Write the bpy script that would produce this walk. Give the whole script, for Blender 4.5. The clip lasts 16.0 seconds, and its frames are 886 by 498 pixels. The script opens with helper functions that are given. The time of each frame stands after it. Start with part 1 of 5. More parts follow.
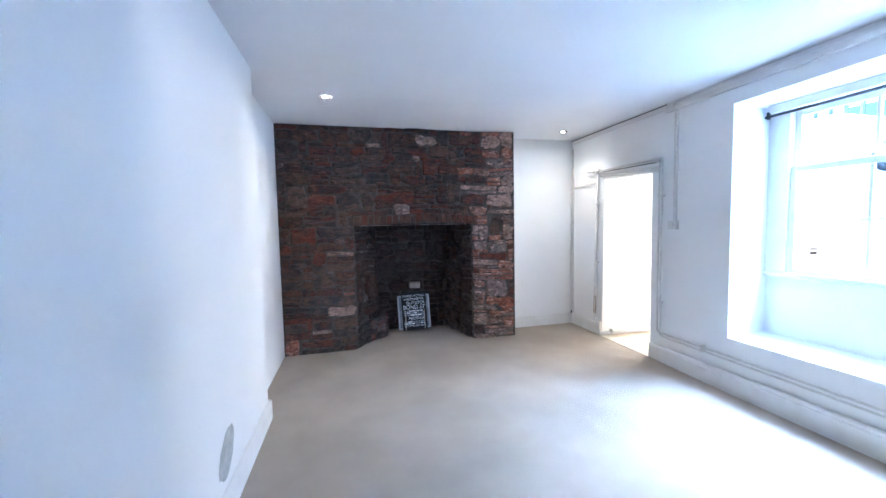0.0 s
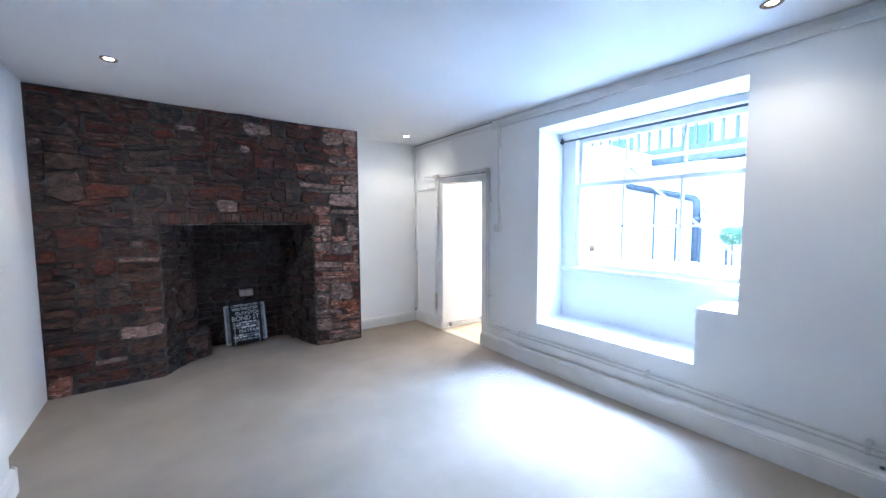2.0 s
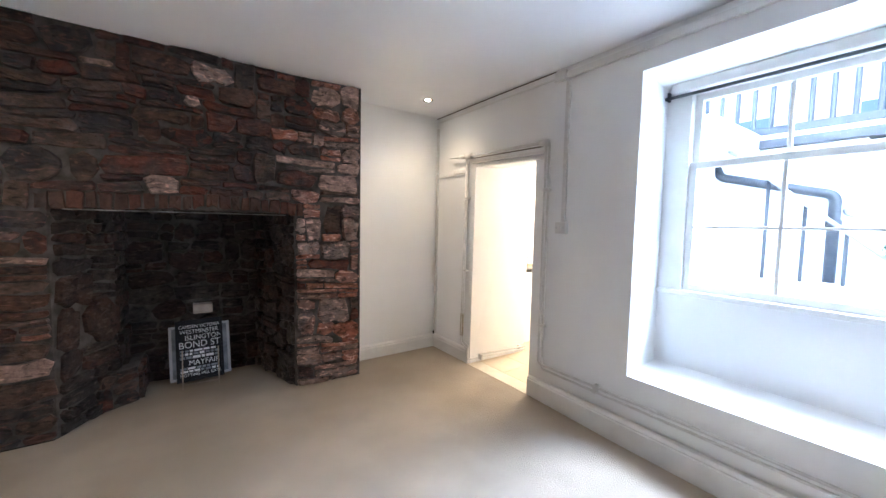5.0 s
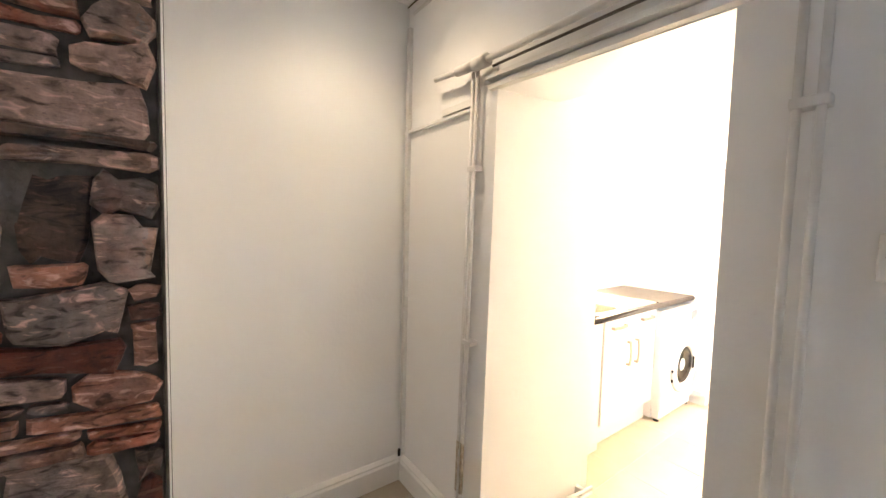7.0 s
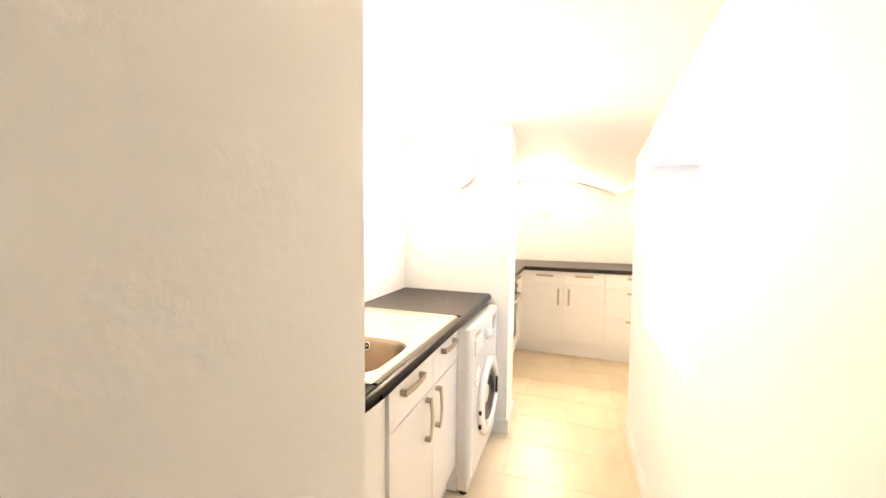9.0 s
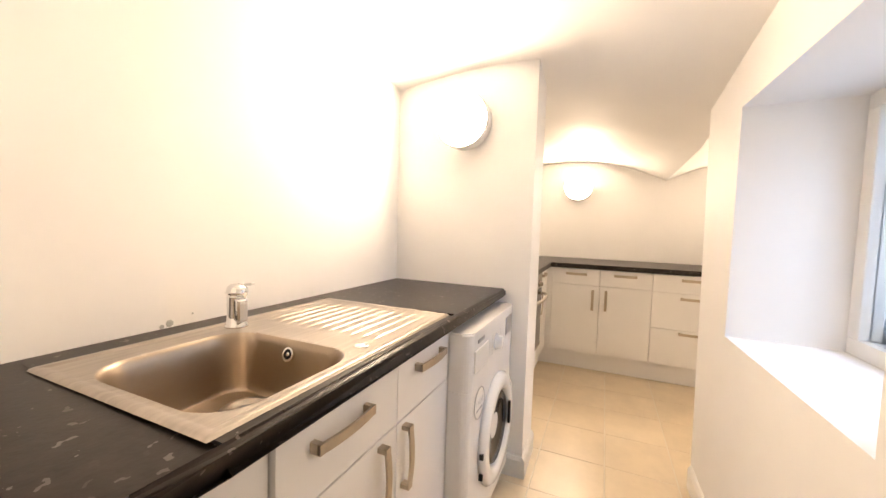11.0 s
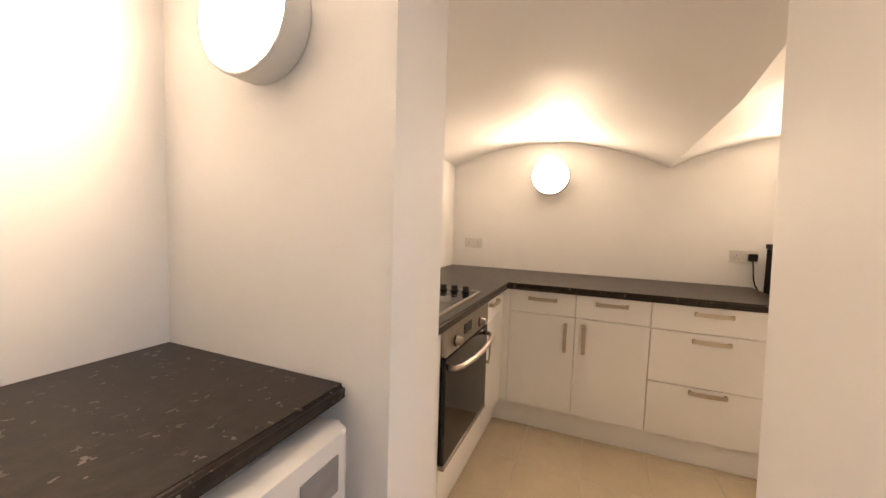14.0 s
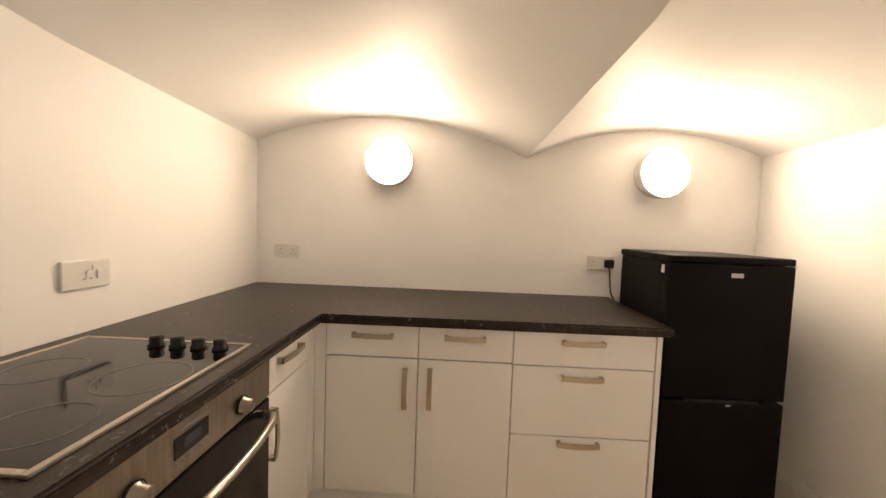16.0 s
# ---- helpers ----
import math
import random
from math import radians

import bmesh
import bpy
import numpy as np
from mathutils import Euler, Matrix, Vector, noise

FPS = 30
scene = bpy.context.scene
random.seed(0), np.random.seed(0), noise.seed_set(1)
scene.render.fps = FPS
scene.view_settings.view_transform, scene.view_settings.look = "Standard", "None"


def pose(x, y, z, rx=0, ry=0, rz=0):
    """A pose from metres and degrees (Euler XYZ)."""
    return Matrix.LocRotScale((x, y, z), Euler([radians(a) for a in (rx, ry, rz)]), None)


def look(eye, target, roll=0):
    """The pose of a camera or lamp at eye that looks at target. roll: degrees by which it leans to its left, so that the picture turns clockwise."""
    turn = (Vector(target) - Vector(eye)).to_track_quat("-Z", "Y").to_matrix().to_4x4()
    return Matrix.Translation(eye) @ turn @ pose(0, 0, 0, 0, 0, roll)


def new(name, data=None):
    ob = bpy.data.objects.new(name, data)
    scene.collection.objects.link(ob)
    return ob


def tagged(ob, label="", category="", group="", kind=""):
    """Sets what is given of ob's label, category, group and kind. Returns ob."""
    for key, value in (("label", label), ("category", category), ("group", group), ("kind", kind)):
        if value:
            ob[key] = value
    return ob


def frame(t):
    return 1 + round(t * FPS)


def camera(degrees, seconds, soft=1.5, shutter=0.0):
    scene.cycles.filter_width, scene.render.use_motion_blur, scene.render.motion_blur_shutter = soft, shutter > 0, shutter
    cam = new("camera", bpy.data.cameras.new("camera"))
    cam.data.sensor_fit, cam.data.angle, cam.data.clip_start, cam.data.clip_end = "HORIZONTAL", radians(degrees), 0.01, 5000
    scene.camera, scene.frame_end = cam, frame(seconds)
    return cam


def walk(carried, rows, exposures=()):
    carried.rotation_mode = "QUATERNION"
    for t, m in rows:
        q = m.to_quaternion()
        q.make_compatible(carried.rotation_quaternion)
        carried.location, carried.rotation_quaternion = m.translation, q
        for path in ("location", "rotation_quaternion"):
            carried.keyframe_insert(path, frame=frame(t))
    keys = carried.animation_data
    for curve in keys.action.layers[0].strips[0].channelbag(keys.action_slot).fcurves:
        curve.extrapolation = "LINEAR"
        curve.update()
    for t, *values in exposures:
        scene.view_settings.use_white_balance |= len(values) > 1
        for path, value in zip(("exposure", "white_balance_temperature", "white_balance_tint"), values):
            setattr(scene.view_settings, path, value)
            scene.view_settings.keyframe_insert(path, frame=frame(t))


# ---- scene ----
cam = camera(100.5, 16.0)
PATH = [
    (0, (0.139, 0.832, 1.448), (0.613, 2.771, 1.32), -1.2),
    (0.5, (0.182, 0.861, 1.465), (0.93, 2.711, 1.331), -1.1),
    (1, (0.213, 0.867, 1.48), (1.157, 2.624, 1.339), -0.8),
    (1.5, (0.213, 0.863, 1.477), (1.31, 2.53, 1.335), -0.6),
    (2, (0.223, 0.852, 1.472), (1.415, 2.452, 1.328), -0.3),
    (2.5, (0.241, 0.839, 1.466), (1.488, 2.397, 1.323), -0.1),
    (3, (0.269, 0.836, 1.46), (1.56, 2.357, 1.316), 0.0),
    (3.5, (0.305, 0.913, 1.443), (1.637, 2.397, 1.29), 0.4),
    (4, (0.463, 1.173, 1.412), (1.781, 2.669, 1.248), 0.7),
    (4.2, (0.532, 1.321, 1.422), (1.808, 2.852, 1.254), 0.8),
    (6.3, (1.659, 3.247, 1.394), (2.74, 4.927, 1.29), 1.6),
    (6.5, (1.822, 3.423, 1.415), (2.917, 5.093, 1.301), 1.5),
    (7, (2.167, 3.768, 1.44), (3.348, 5.377, 1.317), 1.5),
    (7.5, (2.552, 4.094, 1.425), (3.964, 5.507, 1.337), 0.8),
    (8, (2.895, 4.301, 1.440), (4.501, 5.487, 1.319), 1.2),
    (8.5, (3.163, 4.453, 1.414), (4.941, 5.361, 1.289), 1.1),
    (9, (3.412, 4.5, 1.357), (5.291, 5.171, 1.219), 0.6),
    (9.2, (3.49, 4.506, 1.33), (5.386, 5.13, 1.202), 1.3),
    (11.3, (4.02, 4.569, 1.192), (5.822, 5.429, 1.078), 1.7),
    (11.5, (4.036, 4.565, 1.203), (5.819, 5.463, 1.09), 1.6),
    (12, (4.106, 4.56, 1.217), (5.868, 5.499, 1.098), 1.7),
    (12.5, (4.232, 4.563, 1.23), (5.985, 5.517, 1.103), 1.7),
    (13, (4.48, 4.56, 1.264), (6.231, 5.516, 1.127), 1.8),
    (13.5, (4.759, 4.535, 1.281), (6.535, 5.444, 1.136), 1.7),
    (14, (5.071, 4.496, 1.271), (6.913, 5.264, 1.132), 1.8),
    (14.5, (5.333, 4.499, 1.266), (7.24, 5.088, 1.137), 2.1),
    (15, (5.57, 4.492, 1.285), (7.526, 4.883, 1.15), 2.0),
    (15.5, (5.746, 4.469, 1.274), (7.732, 4.677, 1.157), 2.1),
    (16, (5.847, 4.45, 1.288), (7.843, 4.52, 1.17), 2.1),
]
EXPOSURES = [
    (0.0, 4.84, 4600, 10), (1.0, 4.64, 4600, 10), (2.5, 4.48, 4700, 10), (4.2, 4.30, 5000, 11), (6.3, 4.32, 6400, 14),
    (7.0, 4.28, 6150, 13), (7.5, 3.72, 5850, 11), (8.5, 3.3, 5850, 10), (9.2, 2.78, 5950, 10), (11.3, 2.14, 6120, 16), (13.0, 1.76, 6250, 17), (14.5, 1.5, 6300, 18), (16.0, 1.42, 6050, 15),
]
walk(cam, [(t, look(eye, target, roll)) for t, eye, target, roll in PATH], EXPOSURES)

# ---- light ----
world = bpy.data.worlds.new("world")
scene.world = world
world.use_nodes = True
wn = world.node_tree.nodes
sky = wn.new("ShaderNodeTexSky")
sky.sky_type, sky.sun_disc = "NISHITA", False
sky.sun_elevation, sky.sun_rotation = radians(41), radians(90)
wn["Background"].inputs[1].default_value = 0.15
world.node_tree.links.new(sky.outputs[0], wn["Background"].inputs[0])

sun = new("sun", bpy.data.lights.new("sun", "SUN"))
sun.data.energy, sun.data.angle, sun.data.color = 0.95, radians(45), (0.90, 0.95, 1.0)
sun.matrix_world = look((13.7, 2.6, 10.2), (3.7, 2.4, 1.5))


def window_light(name, w, h, m, power, color):
    lamp = new(name, bpy.data.lights.new(name, "AREA"))
    lamp.data.shape, lamp.data.size, lamp.data.size_y = "RECTANGLE", w, h
    lamp.data.energy, lamp.data.color = power, color
    lamp.matrix_world = m
    return lamp


window_light("sky_light_main", 2.4, 1.3, look((4.55, 2.3, 3.25), (2.7, 2.45, 1.6)), 22, (0.72, 0.86, 1.0))
window_light("sky_light_passage", 0.66, 0.70, look((5.265, 3.815, 1.245), (5.265, 5.0, 1.1)), 0.22, (0.75, 0.87, 1.0))

LAMP_POWER = 30.0
SPOT_POWER = 1.6


# ---- materials ----
def material(name, colour, rough=0.5, metal=0.0, colour2=None, scale=8.0, bump=0.0, bump_scale=60.0, stretch=(1, 1, 1), spec=0.5, coat=0.0, contrast=(0.35, 0.65), fine=0.0):
    m = bpy.data.materials.new(name)
    m.use_nodes = True
    n, l = m.node_tree.nodes, m.node_tree.links
    b = n["Principled BSDF"]
    b.inputs["Base Color"].default_value = (*colour, 1)
    b.inputs["Roughness"].default_value, b.inputs["Metallic"].default_value = rough, metal
    b.inputs["Specular IOR Level"].default_value = spec
    b.inputs["Coat Weight"].default_value = coat
    co = n.new("ShaderNodeTexCoord")
    mp = n.new("ShaderNodeMapping")
    mp.inputs["Scale"].default_value = stretch
    l.new(co.outputs["Object"], mp.inputs[0])
    if colour2:
        t = n.new("ShaderNodeTexNoise")
        t.inputs["Scale"].default_value, t.inputs["Detail"].default_value = scale, 6
        r = n.new("ShaderNodeValToRGB")
        r.color_ramp.elements[0].position, r.color_ramp.elements[1].position = contrast
        r.color_ramp.elements[0].color, r.color_ramp.elements[1].color = (*colour, 1), (*colour2, 1)
        l.new(mp.outputs[0], t.inputs["Vector"])
        l.new(t.outputs["Fac"], r.inputs[0])
        out = r.outputs[0]
        if fine:
            t2 = n.new("ShaderNodeTexNoise")
            t2.inputs["Scale"].default_value, t2.inputs["Detail"].default_value = bump_scale * 0.7, 3
            mx = n.new("ShaderNodeMix")
            mx.data_type, mx.blend_type = "RGBA", "OVERLAY"
            mx.inputs["Factor"].default_value = fine
            l.new(mp.outputs[0], t2.inputs["Vector"])
            l.new(out, mx.inputs["A"])
            l.new(t2.outputs["Fac"], mx.inputs["B"])
            out = mx.outputs["Result"]
        l.new(out, b.inputs["Base Color"])
        rr = n.new("ShaderNodeMapRange")
        rr.inputs["To Min"].default_value, rr.inputs["To Max"].default_value = rough * 0.85, min(1, rough * 1.15)
        l.new(t.outputs["Fac"], rr.inputs["Value"])
        l.new(rr.outputs[0], b.inputs["Roughness"])
    if bump:
        t3 = n.new("ShaderNodeTexNoise")
        t3.inputs["Scale"].default_value, t3.inputs["Detail"].default_value = bump_scale, 5
        bp = n.new("ShaderNodeBump")
        bp.inputs["Strength"].default_value, bp.inputs["Distance"].default_value = bump, 0.01
        l.new(mp.outputs[0], t3.inputs["Vector"])
        l.new(t3.outputs["Fac"], bp.inputs["Height"])
        l.new(bp.outputs[0], b.inputs["Normal"])
    return m


def picked(name, colours, rough=0.85, bump=0.6, bump_scale=28.0, mottle=0.55, grain=9.0, strata=False):
    """A material whose colour is picked piece by piece, mottled inside each piece."""
    m = material(name, colours[0], rough, bump=bump, bump_scale=bump_scale)
    n, l = m.node_tree.nodes, m.node_tree.links
    b = n["Principled BSDF"]
    info = n.new("ShaderNodeObjectInfo")
    ramp = n.new("ShaderNodeValToRGB")
    ramp.color_ramp.interpolation = "LINEAR"
    while len(ramp.color_ramp.elements) < len(colours):
        ramp.color_ramp.elements.new(0.5)
    for i, (e, c) in enumerate(zip(ramp.color_ramp.elements, colours)):
        e.position, e.color = i / (len(colours) - 1), (*c, 1)
    shift = n.new("ShaderNodeTexNoise")
    shift.inputs["Scale"].default_value, shift.inputs["Detail"].default_value = 7.0, 5
    where = n.new("ShaderNodeNewGeometry")
    l.new(where.outputs["Position"], shift.inputs["Vector"])
    vary = n.new("ShaderNodeMath")
    vary.operation = "MULTIPLY_ADD"
    vary.inputs[1].default_value = 0.30 if strata else 0.0
    l.new(shift.outputs["Fac"], vary.inputs[0])
    l.new(info.outputs["Random"], vary.inputs[2])
    wrap = n.new("ShaderNodeMath")
    wrap.operation = "FRACT"
    l.new(vary.outputs[0], wrap.inputs[0])
    l.new(wrap.outputs[0], ramp.inputs[0])
    geo = n.new("ShaderNodeNewGeometry")
    t = n.new("ShaderNodeTexNoise")
    t.inputs["Scale"].default_value, t.inputs["Detail"].default_value, t.inputs["Roughness"].default_value = grain, 8, 0.65
    l.new(geo.outputs["Position"], t.inputs["Vector"])
    if strata:
        mp = n.new("ShaderNodeMapping")
        mp.inputs["Scale"].default_value, mp.inputs["Rotation"].default_value = (6, 6, 20), (0.12, 0.1, 0)
        t2 = n.new("ShaderNodeTexNoise")
        t2.inputs["Scale"].default_value, t2.inputs["Detail"].default_value, t2.inputs["Distortion"].default_value = 1.6, 7, 0.8
        l.new(geo.outputs["Position"], mp.inputs[0])
        l.new(mp.outputs[0], t2.inputs["Vector"])
        bump2 = n.new("ShaderNodeBump")
        bump2.inputs["Strength"].default_value, bump2.inputs["Distance"].default_value = 0.9, 0.02
        l.new(t2.outputs["Fac"], bump2.inputs["Height"])
        first = b.inputs["Normal"].links[0].from_node
        l.new(bump2.outputs[0], first.inputs["Normal"])
    mr = n.new("ShaderNodeMapRange")
    mr.inputs["From Min"].default_value, mr.inputs["From Max"].default_value = 0.25, 0.75
    mr.inputs["To Min"].default_value, mr.inputs["To Max"].default_value = 1 - mottle, 1 + mottle
    l.new(t.outputs["Fac"], mr.inputs["Value"])
    mx = n.new("ShaderNodeMix")
    mx.data_type, mx.blend_type = "RGBA", "MULTIPLY"
    mx.inputs["Factor"].default_value = 1.0
    l.new(ramp.outputs[0], mx.inputs["A"])
    l.new(mr.outputs[0], mx.inputs["B"])
    l.new(mx.outputs["Result"], b.inputs["Base Color"])
    if strata:
        fl = n.new("ShaderNodeTexNoise")
        fl.inputs["Scale"].default_value, fl.inputs["Detail"].default_value, fl.inputs["Distortion"].default_value = 3.2, 9, 1.2
        mp2 = n.new("ShaderNodeMapping")
        mp2.inputs["Scale"].default_value = (4, 4, 10)
        l.new(geo.outputs["Position"], mp2.inputs[0])
        l.new(mp2.outputs[0], fl.inputs["Vector"])
        fr = n.new("ShaderNodeValToRGB")
        fr.color_ramp.elements[0].position, fr.color_ramp.elements[1].position = 0.57, 0.68
        fr.color_ramp.elements[0].color, fr.color_ramp.elements[1].color = (0, 0, 0, 1), (0.75, 0.75, 0.75, 1)
        l.new(fl.outputs["Fac"], fr.inputs[0])
        dk = n.new("ShaderNodeValToRGB")
        dk.color_ramp.elements[0].position, dk.color_ramp.elements[1].position = 0.33, 0.45
        dk.color_ramp.elements[0].color, dk.color_ramp.elements[1].color = (0.25, 0.25, 0.25, 1), (1, 1, 1, 1)
        l.new(fl.outputs["Fac"], dk.inputs[0])
        m3 = n.new("ShaderNodeMix")
        m3.data_type, m3.blend_type = "RGBA", "MULTIPLY"
        m3.inputs["Factor"].default_value = 1.0
        l.new(mx.outputs["Result"], m3.inputs["A"])
        l.new(dk.outputs[0], m3.inputs["B"])
        m4 = n.new("ShaderNodeMix")
        m4.data_type = "RGBA"
        m4.inputs["B"].default_value = (*[3.1 * sum(c[k] for c in colours) / len(colours) for k in range(3)], 1)
        l.new(fr.outputs[0], m4.inputs["Factor"])
        l.new(m3.outputs["Result"], m4.inputs["A"])
        l.new(m4.outputs["Result"], b.inputs["Base Color"])
    return m


WALL = material("wall_paint", (0.88, 0.88, 0.87), 0.62, colour2=(0.84, 0.84, 0.83), scale=1.6, bump=0.10, bump_scale=55, contrast=(0.3, 0.75))
VAULT = material("vault_paint", (0.90, 0.89, 0.88), 0.6, colour2=(0.87, 0.86, 0.85), scale=2.2, bump=0.05, bump_scale=22)
CEILING = material("ceiling_paint", (0.86, 0.86, 0.87), 0.7, colour2=(0.82, 0.82, 0.83), scale=1.2, bump=0.06, bump_scale=70)
TRIM = material("trim_gloss_paint", (0.80, 0.79, 0.77), 0.35, colour2=(0.74, 0.73, 0.70), scale=5, bump=0.05, bump_scale=30)
PIPE = material("painted_pipe", (0.73, 0.725, 0.71), 0.4, colour2=(0.66, 0.645, 0.615), scale=14, bump=0.08, bump_scale=40)
CARPET = material("carpet_pile", (0.39, 0.335, 0.265), 0.95, colour2=(0.47, 0.405, 0.33), scale=1.7, bump=0.7, bump_scale=420, spec=0.1, fine=0.25)
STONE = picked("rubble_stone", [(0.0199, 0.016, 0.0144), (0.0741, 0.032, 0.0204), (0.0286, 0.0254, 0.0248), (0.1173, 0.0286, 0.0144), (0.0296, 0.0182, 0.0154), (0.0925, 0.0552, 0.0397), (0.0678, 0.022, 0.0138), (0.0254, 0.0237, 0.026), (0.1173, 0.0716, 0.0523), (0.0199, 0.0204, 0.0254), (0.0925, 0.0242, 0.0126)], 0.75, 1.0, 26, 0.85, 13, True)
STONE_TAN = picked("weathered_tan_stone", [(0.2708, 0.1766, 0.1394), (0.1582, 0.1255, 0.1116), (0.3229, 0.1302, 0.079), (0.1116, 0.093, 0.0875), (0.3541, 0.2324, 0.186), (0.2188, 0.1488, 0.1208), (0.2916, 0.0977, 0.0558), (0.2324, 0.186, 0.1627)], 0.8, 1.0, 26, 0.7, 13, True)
SOOT = picked("sooty_stone", [(0.0146, 0.0128, 0.0128), (0.0428, 0.0282, 0.0227), (0.0245, 0.0215, 0.0215), (0.0551, 0.0245, 0.0172), (0.0196, 0.0166, 0.016), (0.0643, 0.0508, 0.044)], 0.85, 1.0, 26, 0.85, 13, True)
BRICK = picked("red_brick", [(0.11, 0.040, 0.028), (0.06, 0.036, 0.030), (0.13, 0.06, 0.043), (0.05, 0.038, 0.036)], 0.85, 0.7, 40, 0.5, 20)
MORTAR = material("dark_mortar", (0.045, 0.040, 0.036), 0.95, colour2=(0.125, 0.11, 0.098), scale=12, bump=0.9, bump_scale=35)
TILE = picked("cream_floor_tile", [(0.69, 0.575, 0.405), (0.715, 0.60, 0.43), (0.67, 0.555, 0.39)], 0.34, 0.05, 14, 0.10, 5)
GROUT = material("floor_grout", (0.80, 0.74, 0.62), 0.9, colour2=(0.70, 0.64, 0.52), scale=10, bump=0.2)
UNIT = material("white_laminate", (0.87, 0.865, 0.86), 0.3, colour2=(0.84, 0.835, 0.83), scale=2.5, bump=0.015, bump_scale=90)
STEEL = material("brushed_steel", (0.52, 0.47, 0.405), 0.33, 1.0, colour2=(0.44, 0.395, 0.34), scale=6, bump=0.03, bump_scale=70, stretch=(1, 14, 1))
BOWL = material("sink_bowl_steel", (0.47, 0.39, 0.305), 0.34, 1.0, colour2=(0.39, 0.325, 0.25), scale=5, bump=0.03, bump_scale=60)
NICKEL = material("satin_nickel", (0.54, 0.465, 0.375), 0.34, 1.0, colour2=(0.47, 0.405, 0.325), scale=20)
STAINED = material("stained_bare_pipe", (0.34, 0.27, 0.18), 0.5, 0.3, colour2=(0.55, 0.49, 0.40), scale=30, bump=0.2, bump_scale=60)
WIRE = material("brown_cable", (0.10, 0.085, 0.07), 0.6, colour2=(0.16, 0.14, 0.12), scale=20)
DARK_GLASS_FRONT = material("blue_black_glass_front", (0.012, 0.025, 0.035), 0.25, colour2=(0.02, 0.035, 0.045), scale=3)
CHROME = material("chrome", (0.78, 0.78, 0.78), 0.06, 1.0)
PLASTIC = material("white_plastic", (0.74, 0.73, 0.70), 0.4, colour2=(0.70, 0.69, 0.66), scale=9)
ENAMEL = material("white_enamel", (0.82, 0.82, 0.82), 0.22, colour2=(0.80, 0.80, 0.80), scale=3, coat=0.3)
GREY = material("grey_plastic", (0.28, 0.28, 0.29), 0.4, colour2=(0.24, 0.24, 0.25), scale=20)
BLACK = material("black_plastic", (0.008, 0.008, 0.008), 0.4, colour2=(0.012, 0.012, 0.012), scale=12, spec=0.25)
FRIDGE = material("black_fridge_paint", (0.006, 0.0055, 0.0055), 0.36, colour2=(0.009, 0.008, 0.008), scale=4, bump=0.04, bump_scale=160, spec=0.06)
GLASSTOP = material("black_ceramic_glass", (0.008, 0.007, 0.007), 0.05, colour2=(0.010, 0.009, 0.009), scale=7, spec=0.3)
OVEN_STEEL = material("dark_brushed_oven_steel", (0.34, 0.30, 0.255), 0.32, 1.0, colour2=(0.27, 0.24, 0.205), scale=6, bump=0.03, bump_scale=70, stretch=(14, 1, 1))
RING = material("cooking_ring_print", (0.075, 0.07, 0.065), 0.35)
PORTHOLE = material("dark_porthole_glass", (0.012, 0.013, 0.015), 0.12, colour2=(0.02, 0.021, 0.024), scale=5, spec=0.12)
IRON = material("black_iron_paint", (0.03, 0.035, 0.045), 0.45, colour2=(0.05, 0.055, 0.06), scale=10, bump=0.1)
RENDER = material("white_render", (0.80, 0.80, 0.80), 0.8, colour2=(0.68, 0.69, 0.69), scale=1.5, bump=0.25, bump_scale=40)
BRASS = material("aged_brass", (0.20, 0.14, 0.07), 0.35, 1.0, colour2=(0.13, 0.09, 0.045), scale=30)
LEAF = material("box_leaf", (0.05, 0.10, 0.045), 0.6, colour2=(0.09, 0.15, 0.06), scale=30)
WOOD = material("bark", (0.12, 0.085, 0.055), 0.8, colour2=(0.17, 0.12, 0.08), scale=20, bump=0.3)
PRINT_BLACK = material("print_black", (0.012, 0.015, 0.022), 0.55, colour2=(0.018, 0.022, 0.03), scale=12, spec=0.25)
PRINT_WHITE = material("print_white", (0.80, 0.82, 0.84), 0.5)
PRINT_GREY = material("print_grey", (0.30, 0.33, 0.37), 0.5, colour2=(0.14, 0.16, 0.19), scale=14)
FRAME_SILVER = material("pale_frame", (0.55, 0.57, 0.60), 0.4, colour2=(0.46, 0.48, 0.52), scale=12)
LINTEL_MORTAR = material("grey_lintel_mortar", (0.16, 0.155, 0.15), 0.95, colour2=(0.34, 0.33, 0.32), scale=14, bump=0.8, bump_scale=40)
TAN_BRICK = material("tan_brick", (0.34, 0.27, 0.22), 0.9, colour2=(0.46, 0.38, 0.32), scale=16, bump=0.6, bump_scale=60)
PATCH = material("bare_plaster", (0.42, 0.43, 0.42), 0.9, colour2=(0.56, 0.57, 0.56), scale=18, bump=0.5, bump_scale=50)
ASPHALT = material("paving", (0.24, 0.24, 0.24), 0.9, colour2=(0.32, 0.31, 0.30), scale=4, bump=0.3)
FACADE = material("facade_brick", (0.42, 0.28, 0.20), 0.85, colour2=(0.50, 0.36, 0.27), scale=3, bump=0.3)
SLATE = material("roof_slate", (0.10, 0.11, 0.13), 0.6, colour2=(0.14, 0.15, 0.17), scale=8)
DARKGLASS = material("far_window_glass", (0.04, 0.05, 0.06), 0.08)


